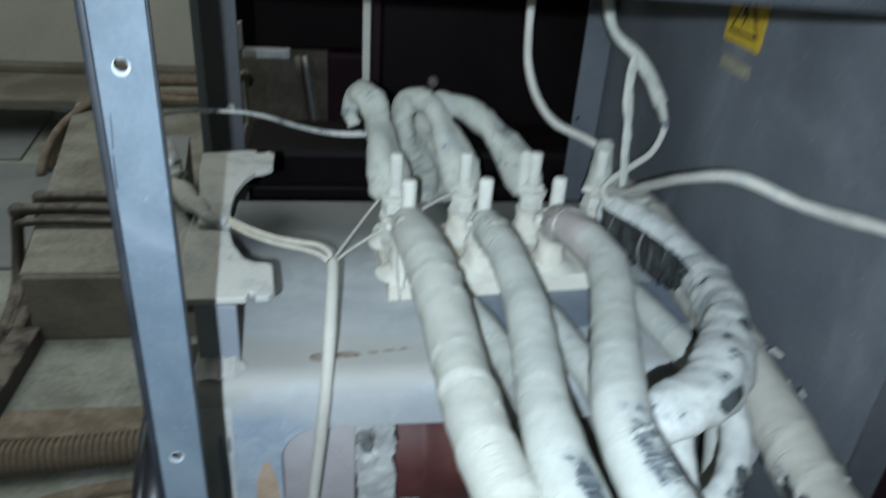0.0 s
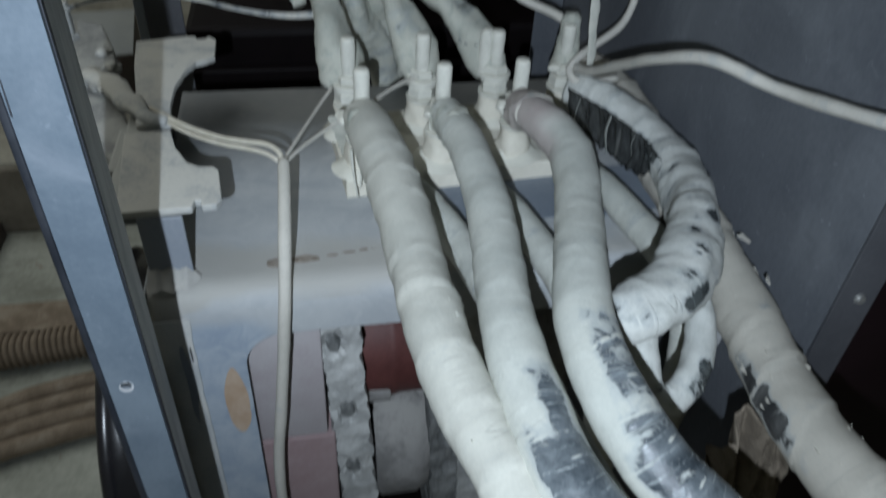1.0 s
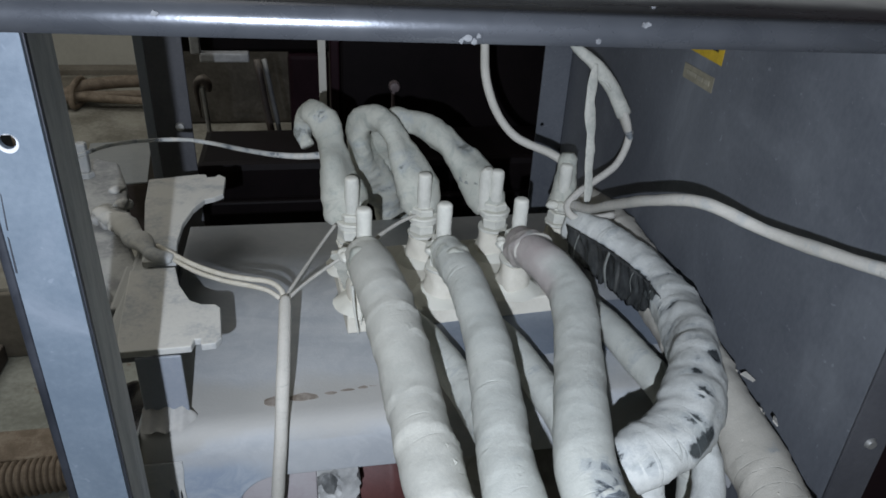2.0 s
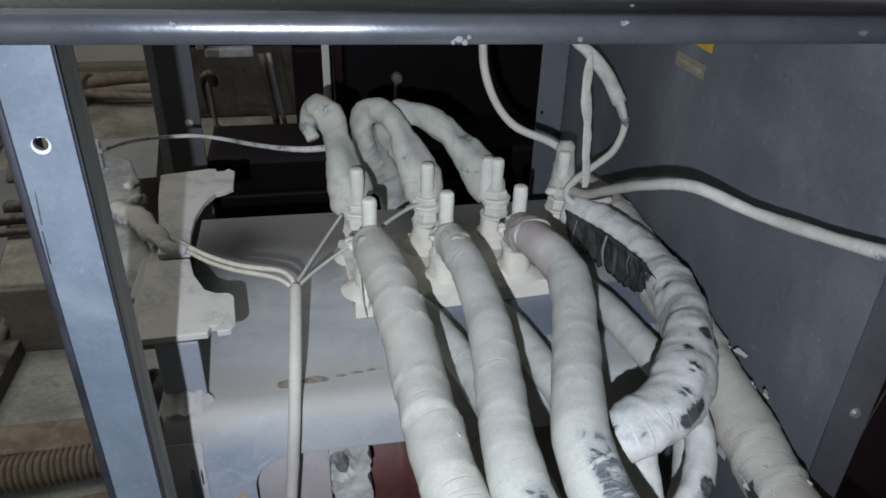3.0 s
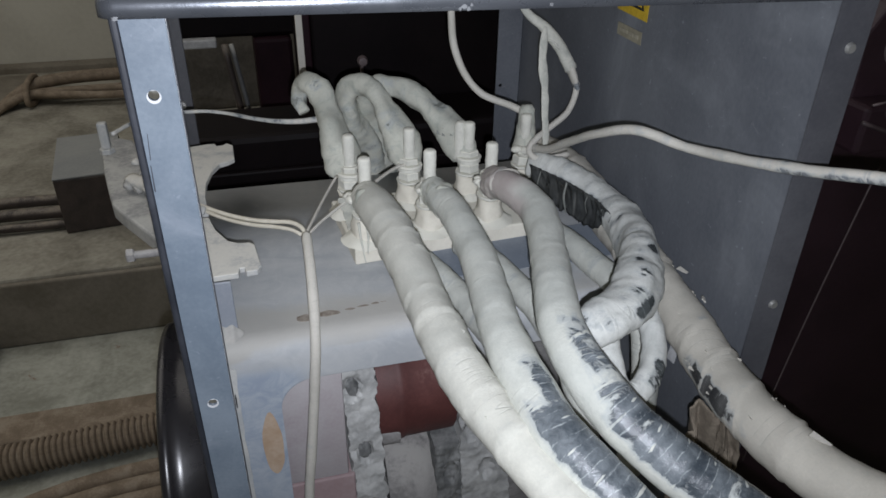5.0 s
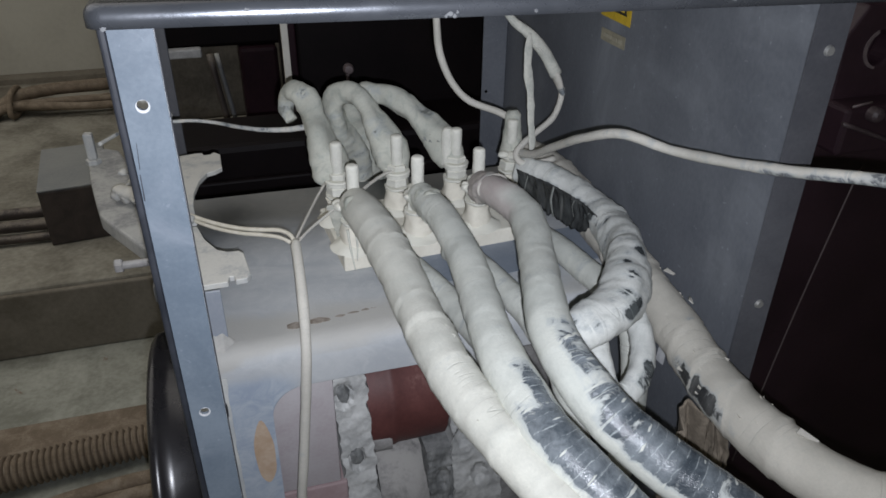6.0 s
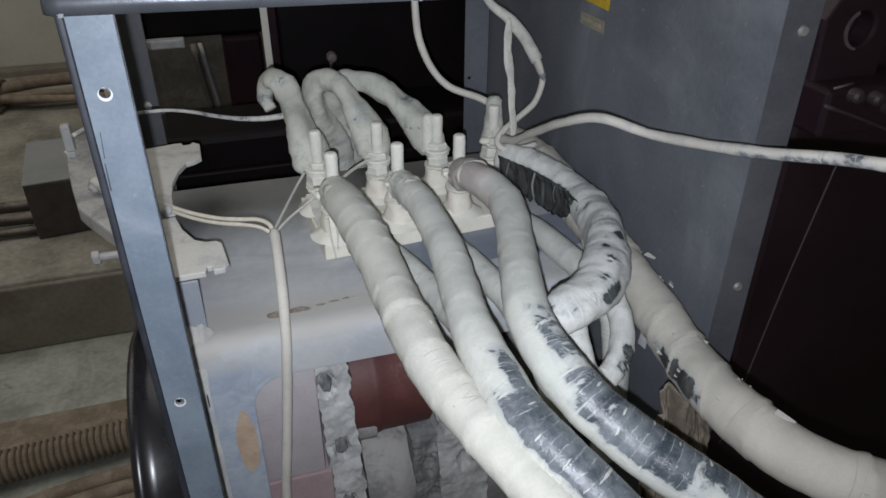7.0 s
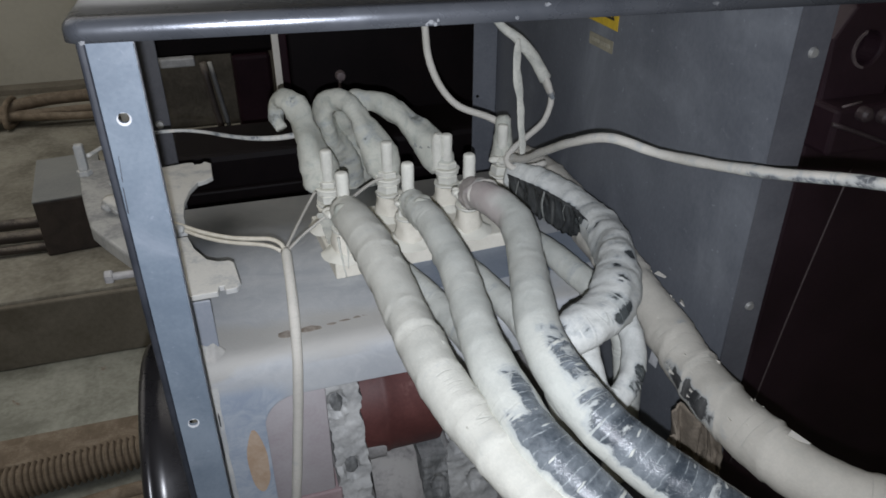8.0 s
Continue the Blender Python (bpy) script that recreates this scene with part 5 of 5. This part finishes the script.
part("shank", lathe([(0, 0), (0.0042, 0), (0.0042, 0.028), (0, 0.028)], 14), "grey_cast", side_bolt, m=pose(0.012, 0, 0, 0, -90), smooth=40)
part("head", hexagon(0.0074, 0.0, 0.008), "grey_cast", side_bolt, m=pose(-0.016, 0, 0, 0, -90))
part("link", box((0.010, -0.012, -0.012), (0.04, 0.06, 0.006), 0.003), "bracket_dark", side_bolt)
clamp = thing("cable_clamp", "grey taped clamp with loose powder beside the post", "clamp", at=(0, 0, 0))
part("lever", tube("lever", [(-0.330, 0.115, 1.050), (-0.300, 0.075, 1.055), (-0.280, 0.042, 1.056), (-0.262, 0.014, 1.0545), (-0.246, 0.006, 1.0535)], [0.0065, 0.0075, 0.0072, 0.0045, 0.0030], 18, 0.003, 0, 0, 0.0030, (), 1.5), "bracket", clamp, "dusty taped lever")
crust(clamp, -0.318, 0.104, 1.048, 0.0120, 21, 6, "wing")
crust(clamp, -0.300, 0.074, 1.056, 0.0090, 22, 4, "bracket")

pulley = thing("pulley_wheel", "glossy black rounded pulley wheel low beside the cabinet", "pulley", at=(-0.279, -0.075, 0.772))
prof = [(0.0, 0.020), (0.030, 0.020), (0.045, 0.014), (0.120, 0.012), (0.138, 0.016), (0.147, 0.026), (0.155, 0.031), (0.161, 0.0315), (0.1650, 0.029), (0.1662, 0.025), (0.1645, 0.021), (0.1625, 0.019), (0.1622, 0.010), (0.1622, -0.008), (0.1630, -0.011), (0.1600, -0.015), (0.145, -0.016), (0.0, -0.015)]
part("rim", lathe(prof, 72), "gloss", pulley, "glossy black painted rim", smooth=50, m=pose(0, 0, 0, 0, -90))
part("hub", lathe([(0.0, 0.050), (0.038, 0.050), (0.042, 0.046), (0.042, 0.02), (0.0, 0.02)], 32), "gloss", pulley, smooth=40, m=pose(0, 0, 0, 0, -90))
for a in range(0, 360, 60):
    part("hub_bolt", hexagon(0.0075, 0.016, 0.030), "white_rim", pulley, m=pose(0, 0, 0, 0, -90) @ pose(0.085 * math.cos(radians(a)), 0.085 * math.sin(radians(a)), 0))
part("shaft", lathe([(0.0, -0.02), (0.02, -0.02), (0.02, -0.22), (0, -0.22)], 24), "grey_cast", pulley, smooth=40, m=pose(0, 0, 0, 0, -90))

# ---- the machine under the base plate ----
motor = thing("motor_unit", "dusty red-painted motor and flanges under the base plate", "motor", at=(0, 0, 0.3))


def along_x(profile, n=40):
    bm = lathe(profile, n)
    bmesh.ops.rotate(bm, verts=bm.verts, cent=(0, 0, 0), matrix=Matrix.Rotation(math.pi / 2, 3, "Y"))
    return bm


def rough_up(bm, size, freq, seed):
    for v in bm.verts:
        v.co += Vector((noise.noise(v.co * freq + Vector((seed, 0, 0))), noise.noise(v.co * freq + Vector((0, seed, 3))), noise.noise(v.co * freq + Vector((5, 0, seed))))) * size
    return bm


line = [(-0.215, 0.762), (-0.127, 0.762), (-0.127, 0.924)] + [(-0.197 - 0.018 * math.sin(a), 0.906 + 0.018 * math.cos(a)) for a in [math.pi / 2 * k / 10 for k in range(11)]]
part("housing", slab(line, 0.0, 0.226, (), 0.003), "pink", motor, "pinkish dusty housing with a rounded corner", smooth=40, m=pose(0, 0.10, -0.3, 90))
part("lower_housing", box((-0.215, -0.127, 0.30), (-0.120, 0.10, 0.7605), 0.003, 3), "pink_low", motor, "dull red lower housing", smooth=40, m=pose(0, 0, -0.3))


def crust_face(x0, x1, y, z0, z1, seed, pits):
    """An upright crust with ragged sides and sunk pits, facing the front."""
    bm = bmesh.new()
    rows = []
    nz, nx = 150, 22
    for i in range(nz + 1):
        z = z0 + (z1 - z0) * i / nz
        lean = 0.010 * (z1 - z) / 0.2
        a = x0 + lean + 0.004 * noise.noise(Vector((z * 60, seed, 0))) + 0.0016 * noise.noise(Vector((z * 150, seed, 4)))
        b = x1 + lean + 0.006 * noise.noise(Vector((z * 48, seed, 7))) + 0.0020 * noise.noise(Vector((z * 130, seed, 2)))
        row = []
        for j in range(nx + 1):
            x = a + (b - a) * j / nx
            q = Vector((x, seed, z))
            dip = sum(0.007 * max(0.0, 1 - (((x - px) / 0.010) ** 2 + ((z - pz) / 0.019) ** 2) * (1 + 0.5 * noise.noise(q * 150))) ** 0.5 for px, pz in pits)
            row.append(bm.verts.new((x, y - 0.0030 * noise.noise(q * 45) - 0.0016 * noise.noise(q * 150) - 0.0007 * noise.noise(q * 420) + dip, z)))
        rows.append(row)
    for p, q in zip(rows, rows[1:]):
        for j in range(nx):
            bm.faces.new((p[j], p[j + 1], q[j + 1], q[j]))
    back = bmesh.ops.extrude_face_region(bm, geom=bm.faces[:])
    for g in back["geom"]:
        if isinstance(g, bmesh.types.BMVert):
            g.co.y = 0.09
    return bm


PITS = [(-0.117, 0.885), (-0.106, 0.787), (-0.103, 0.69), (-0.100, 0.60)]
part("flange", crust_face(-0.130, -0.093, -0.122, 0.45, 0.927, 3, PITS), "flake", motor, "flange caked in flaking pale powder", smooth=30, m=pose(0, 0, -0.3))
# rough dark lumps added in the pits of the crust
for x, z in PITS:
    part("pit_lump", rough_up(lathe([(0.0, 0.005), (0.006, 0.0045), (0.0095, 0.001), (0.0095, -0.004), (0.0, -0.004)], 22), 0.0030, 130, z * 31), "lining", motor, "rough dark lump sunk in a pit", smooth=40, m=pose(x, -0.1165, z - 0.3, 90) @ Matrix.Diagonal((0.8, 1.5, 1, 1)))
part("red_sleeve", along_x([(0.0, -0.055), (0.077, -0.055), (0.078, -0.026), (0.0795, -0.023), (0.0798, -0.017), (0.078, -0.013), (0.077, 0.047), (0.073, 0.050), (0.0, 0.050)], 56), "red", motor, "red oxide painted sleeve", smooth=40, m=pose(-0.036, -0.020, 0.508))
part("lower_casting", along_x([(0.0, -0.028), (0.094, -0.028), (0.098, -0.02), (0.098, 0.02), (0.090, 0.034), (0.0, 0.034)], 48), "grey_cast", motor, smooth=40, m=pose(-0.048, -0.015, 0.345))
part("torn_lining", crust_face(-0.018, 0.016, -0.100, 0.45, 0.752, 12, [(0.004, 0.70), (0.010, 0.64)]), "lining", motor, "torn grey lining", smooth=30, m=pose(0, 0, -0.3))
part("far_flange", crust_face(0.006, 0.070, -0.104, 0.40, 0.915, 8, [(0.020, 0.86), (0.028, 0.77), (0.05, 0.70)]), "flake", motor, smooth=30, m=pose(0, 0, -0.3))
part("end_casting", box((0.085, -0.06, 0.30), (0.17, 0.12, 0.84), 0.02, 3), "grey_cast", motor, smooth=40, m=pose(0, 0, -0.3))
frame_ = thing("base_frame", "dark welded steel frame carrying the machine", "frame", at=(0, 0, 0))
part("beam", box((-0.30, -0.10, 0.001), (0.50, 0.0, 0.10), 0.006), "engine", frame_)
part("beam", box((-0.30, 0.22, 0.001), (0.50, 0.32, 0.10), 0.006), "engine", frame_)
part("pedestal", box((-0.20, -0.10, 0.10), (0.20, 0.18, 0.302), 0.01), "engine", frame_)
part("foot", box((-0.258, -0.29, 0.001), (-0.215, -0.20, 0.302), 0.004), "engine", frame_)
part("foot", box((0.215, -0.27, 0.001), (0.278, -0.18, 0.302), 0.004), "engine", frame_)
part("foot", box((-0.306, 0.30, 0.001), (-0.262, 0.372, 0.302), 0.004), "engine", frame_)
part("foot", box((0.203, 0.30, 0.001), (0.246, 0.366, 0.302), 0.004), "engine", frame_)
# crumpled sacking beside the machine
bm = bmesh.new()
bmesh.ops.create_grid(bm, x_segments=40, y_segments=60, size=1)
for v in bm.verts:
    x, y = v.co.x, v.co.y
    fold = abs(noise.noise(Vector((x * 1.9 + 0.7 * y, y * 0.55, 1)))) * 0.055 + abs(noise.noise(Vector((x * 4.2 - 1.2 * y, y * 0.9, 4)))) * 0.016 + 0.002 * noise.noise(Vector((x * 14, y * 9, 2)))
    edge = (0.034 - 0.012 * y) + 0.008 * noise.noise(Vector((y * 2.3, 7, 0))) + 0.002 * noise.noise(Vector((y * 9, 3, x)))
    v.co = Vector((0.216 - 0.020 * y + edge * x, -0.292 - 0.012 * x, 0.820 + 0.140 * y * (1 - 0.18 * abs(x) + 0.1 * noise.noise(Vector((x * 3, 1, 4)))))) + Vector((-0.25, -0.95, 0)) * fold
sack = tagged(part("crumpled_sack", bm, "cloth", smooth=35), "crumpled tan sacking wedged under the thick cable", "sacking")
sol = sack.modifiers.new("cloth", "SOLIDIFY")
sol.thickness = 0.0015
tagged(part("hanging_tag", slab([(-0.006, -0.016), (0.006, -0.016), (0.006, 0.016), (-0.006, 0.016)], 0, 0.001, [ring(0, 0.012, 0.0016, 8)]), "white_rim", m=pose(0.238, -0.175, 0.912, 84, 0, -82)), "small pale paper tag by the panel", "tag")

# ---- the dark machine behind ----
engine = thing("engine_block", "dark brown-black painted machine block behind the cabinet", "machine", at=(0.3, 0.8, 0.23))
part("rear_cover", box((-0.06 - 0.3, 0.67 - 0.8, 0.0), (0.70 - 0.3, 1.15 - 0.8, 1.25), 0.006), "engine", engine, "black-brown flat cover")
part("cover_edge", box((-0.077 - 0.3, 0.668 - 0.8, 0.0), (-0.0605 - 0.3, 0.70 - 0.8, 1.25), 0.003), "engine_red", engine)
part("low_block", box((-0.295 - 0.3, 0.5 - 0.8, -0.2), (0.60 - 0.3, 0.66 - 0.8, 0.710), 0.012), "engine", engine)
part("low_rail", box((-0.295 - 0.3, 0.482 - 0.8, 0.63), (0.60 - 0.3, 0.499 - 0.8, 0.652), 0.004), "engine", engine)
knob = part("cover_bolt", lathe([(0.0, 0.016), (0.008, 0.014), (0.0105, 0.008), (0.010, 0.0), (0, 0)], 16), "engine_edge", engine, "dull bolt on the cover", smooth=50, m=pose(0.035 - 0.3, 0.67 - 0.8, 1.012 - 0.23, 90))
part("bolt_stem", lathe([(0.0, 0.0), (0.0035, 0.0), (0.0035, 0.05), (0, 0.05)], 10), "engine_edge", engine, smooth=50, m=pose(0.033 - 0.3, 0.664 - 0.8, 0.955 - 0.23))
part("pale_strip", box((-0.1005 - 0.3, 0.478 - 0.8, 0.804), (-0.0895 - 0.3, 0.486 - 0.8, 1.2), 0.001), "wire", engine, "pale upright flat strip")
engine.location = (0.3, 0.8, 0.23)

rear_unit = thing("rear_unit", "dark machine parts and rods against the far wall", "machine", at=(0, 0, 0.23))
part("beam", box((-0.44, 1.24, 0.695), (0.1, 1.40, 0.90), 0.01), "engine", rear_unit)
part("pale_bar", box((-0.365, 1.205, 0.680), (-0.250, 1.235, 0.702), 0.004), "white_rim", rear_unit, "pale flat bar")
part("pale_bracket", box((-0.384, 1.205, 0.700), (-0.362, 1.225, 0.765), 0.003), "white_rim", rear_unit, "pale upright bracket")
part("rod", tube("rod", [(-0.232, 1.2, 0.69), (-0.222, 1.2, 0.60), (-0.206, 1.2, 0.48), (-0.15, 1.2, 0.005)], 0.009, 10, 0.05), "pipe", rear_unit)
part("rod", tube("rod", [(-0.215, 1.2, 0.69), (-0.202, 1.2, 0.60), (-0.186, 1.2, 0.48), (-0.13, 1.2, 0.005)], 0.006, 10, 0.05), "bracket_dark", rear_unit)
part("leg", box((-0.16, 1.22, 0.0), (-0.06, 1.34, 0.694), 0.01), "engine_red", rear_unit)
stand = thing("pipe_stand", "slim dark pipe with a rounded elbow behind the rear post", "pipe", at=(-0.364, 1.2, 0.23))
part("pipe", tube("pipe", [(0.012, 0.0, 0.001), (0.010, 0.0, 0.35), (0.004, 0.0, 0.500), (0.0, 0.0, 0.600), (-0.002, 0.0, 0.622)], 0.0058, 12, 0.02), "wing", stand, "thin pale stem")
part("valve_body", lathe([(0.0, -0.055), (0.010, -0.055), (0.0145, -0.040), (0.0160, -0.010), (0.0135, 0.018), (0.0085, 0.040), (0.0, 0.042)], 18), "pipe", stand, "thick dark sleeve", smooth=50, m=pose(0.0055, 0, 0.470))
part("hook", tube("hook", [(0.012, 0.0, 0.612), (0.012, 0.0, 0.628), (0.002, 0.0, 0.642), (-0.012, 0.0, 0.634), (-0.017, 0.0, 0.612), (-0.013, 0.0, 0.570), (-0.012, 0.0, 0.545)], [0.007, 0.011, 0.013, 0.010, 0.006, 0.0032, 0.0022], 12, 0.008, 0, 0, 0.002), "pipe", stand, "dark hooked top with a hanging wire")

# ---- the dark machine on the panel's outer side ----
press = thing("side_machine", "dark maroon machine body with a bored lug and bolts", "machine", at=(0.9, 0.4, 0.001))
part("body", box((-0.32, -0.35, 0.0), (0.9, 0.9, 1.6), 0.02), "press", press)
part("rib", tube("rib", [(-0.30, -0.366, 0.42), (-0.26, -0.366, 0.75), (-0.222, -0.366, 1.0)], 0.0014, 8, 0.05), "engine_edge", press, "paler edge line")
part("shelf", box((-0.345, -0.43, 1.05), (0.4, -0.352, 1.115), 0.006), "press", press)
eye = part("bored_lug", slab([(-0.05, -0.06), (0.055, -0.06), (0.06, 0.03), (0.03, 0.07), (-0.03, 0.07), (-0.055, 0.03)], 0, 0.035, [ring(0.006, 0.014, 0.022, 24)], 0.004), "press", press, "bored lifting lug", m=pose(-0.288, -0.355, 1.164, 90))
# pale crescent painting the highlight on the bore's left side
crescent = [(0.006 + 0.0262 * math.cos(a), 0.014 + 0.0262 * math.sin(a)) for a in [radians(115 + 150 * k / 24) for k in range(25)]] + [(0.009 + 0.0245 * math.cos(a), 0.014 + 0.0235 * math.sin(a)) for a in [radians(258 - 136 * k / 24) for k in range(25)]]
part("bore_highlight", slab(crescent, 0.0352, 0.0370), "engine_edge", eye, "painted highlight on the left of the bore")
part("paler_edge", tube("paler_edge", [(-0.352, -0.434, 1.098), (-0.310, -0.434, 1.083), (-0.215, -0.434, 1.045)], 0.0030, 8, 0.02), "bolt_dark", press, "paler slanting edge")
part("paler_edge", tube("paler_edge", [(-0.345, -0.434, 1.120), (-0.316, -0.434, 1.124)], 0.0016, 8, 0.01), "engine_edge", press)
for k, (x, z) in enumerate(((-0.307, 1.107), (-0.272, 1.100), (-0.243, 1.083))):
    part("machine_bolt", lathe([(0.0, 0.016), (0.006, 0.015), (0.0095, 0.011), (0.0100, 0.0), (0.0, 0.0)], 18), "bolt_dark", press, m=pose(x, -0.43, z, 90))

# ---- on the floor and the plinth ----
bearing = thing("pedestal_block", "dark square steel block standing on the plinth", "block", at=(-0.745, 1.600, 0.2315))
part("block", box((-0.075, 0.0, 0.0), (0.125, 0.37, 0.190), 0.005), "pipe", bearing, m=pose(0, 0, 0, 0, 0, 7))
part("cap_plate", box((-0.076, -0.002, 0.1905), (0.126, 0.372, 0.196), 0.002), "cover", bearing, "grey top plate", m=pose(0, 0, 0, 0, 0, 7))


def long_pipe(label, points, r, material="pipe", name="pipe", sides=14, category="pipe", group=""):
    return tagged(part(name, tube(name, points, r, sides, 0.02, 0, 0, 0.0008), material), label, category, group)


for k, (x0, dy, z0) in enumerate(((-1.19, 0.0, 0.262), (-1.15, 0.10, 0.262), (-1.17, -0.07, 0.25))):
    long_pipe("dark painted pipe along the plinth turning down to the floor",
              [(-0.50, 1.70 + dy, z0), (-0.80, 1.70 + dy, z0), (x0 + 0.04, 1.70 + dy, z0), (x0 + 0.01, 1.70 + dy, z0 - 0.008), (x0, 1.695 + dy, z0 - 0.04), (x0 - 0.005, 1.66 + dy, 0.12), (x0 + 0.01, 1.56 + dy * 0.4, 0.04), (x0 + 0.06, 1.25 + dy * 0.3, 0.028), (x0 + 0.12, 0.85, 0.028), (x0 + 0.17, 0.45, 0.028)],
              (0.020, 0.020, 0.014)[k], group="floor pipes")
    if k < 2:
        tagged(part("pipe_elbow", rough_up(lathe([(0.0, 0.026), (0.018, 0.023), (0.027, 0.012), (0.027, -0.012), (0.018, -0.023), (0, -0.026)], 18), 0.001, 80, k), "pipe", smooth=50, m=pose(x0 + 0.006, 1.70 + dy, z0 - 0.006)), "dark pipe elbow fitting", "elbow", "floor pipe elbows")
tagged(part("angle_iron", box((-1.10, 0.35, 0.001), (-1.02, 1.31, 0.06), 0.006), "pipe", m=pose(0.0, 0, 0)), "dark angle iron lying along the floor pipes", "angle iron")
tagged(part("floor_plank", box((-1.0, 0.855, 0.001), (0.25, 0.965, 0.03), 0.006), "hose"), "dusty brown plank on the floor by the hose", "plank")
# corrugated hose: rings along its length
pts = [(-1.30, 0.70, 0.046), (-1.0, 0.757, 0.046), (-0.80, 0.775, 0.046), (-0.5, 0.80, 0.046), (-0.2, 0.81, 0.046), (0.2, 0.80, 0.046)]
hose = thing("corrugated_hose", "brown dusty corrugated hose on the floor", "hose")
part("hose_wall", tube("hose_wall", pts, 0.0345, 20, 0.02), "hose", hose)
line = curve_points(pts, 0.0145)
rib_mesh = None
for p, q in zip(line, line[1:]):
    d = (q - p).normalized()
    m = Matrix.Translation(p) @ d.to_track_quat("Z", "Y").to_matrix().to_4x4()
    if rib_mesh is None:
        rib = part("rib", lathe([(0.0340, -0.0062), (0.0385, -0.0050), (0.0432, -0.0022), (0.0438, 0.0), (0.0432, 0.0022), (0.0385, 0.0050), (0.0340, 0.0062)], 24), "hose", hose, smooth=60, m=m)
        rib_mesh = rib.data
    else:
        part("rib", rib_mesh, "hose", hose, m=m)
for k in range(4):
    o = 0.047 * k
    long_pipe("dusty brown cable lying on the floor in a bundle", [(-1.20, 0.40 - o * 0.6, 0.024), (-0.95, 0.55 - o * 0.8, 0.024 + 0.01 * (k % 2)), (-0.80, 0.63 - o, 0.030), (-0.60, 0.675 - o, 0.028), (-0.35, 0.685 - o, 0.024), (0.1, 0.68 - o, 0.024)], 0.0215, "hose", "floor_cable", category="cable", group="floor cables")
# cable bundle on the far ledge, tied, dropping into the gap between the covers
for k in range(5):
    o = 0.042 * k
    lift = (0.045, 0.0, 0.012, 0.0, 0.02)[k]
    long_pipe("dusty brown cable tied in a bundle along the wall", [(-0.45, 3.16 - 1.5 * o, 0.262 + lift), (-0.80, 3.13 - 1.5 * o, 0.262 + lift), (-1.05, 3.08 - o, 0.268 + lift), (-1.17, 3.02 - 0.5 * o, 0.275 + 0.7 * lift), (-1.26 - 0.004 * k, 2.97 - 0.6 * o, 0.262), (-1.345 - 0.008 * k, 2.90 - o, 0.19), (-1.385 - 0.01 * k, 2.86 - 1.4 * o, 0.10), (-1.395 - 0.012 * k, 2.82 - 1.5 * o, 0.02)],
              (0.030, 0.017, 0.016, 0.016, 0.018)[k], "hose", "wall_cable", category="cable", group="wall cables")
tagged(part("cable_tie", tube("cable_tie", [(-1.165, 3.09, 0.25), (-1.17, 3.08, 0.33), (-1.175, 3.0, 0.345), (-1.18, 2.91, 0.32), (-1.18, 2.885, 0.262), (-1.172, 2.95, 0.244), (-1.165, 3.05, 0.244)], 0.014, 8, 0.02), "hose"), "cord tied round the cable bundle", "cable tie")
tagged(part("cover_plate", box((-2.2, 2.98, 0.217), (-1.25, 3.45, 0.236), 0.004), "concrete_dark"), "dark flat cover plate by the wall", "cover plate")
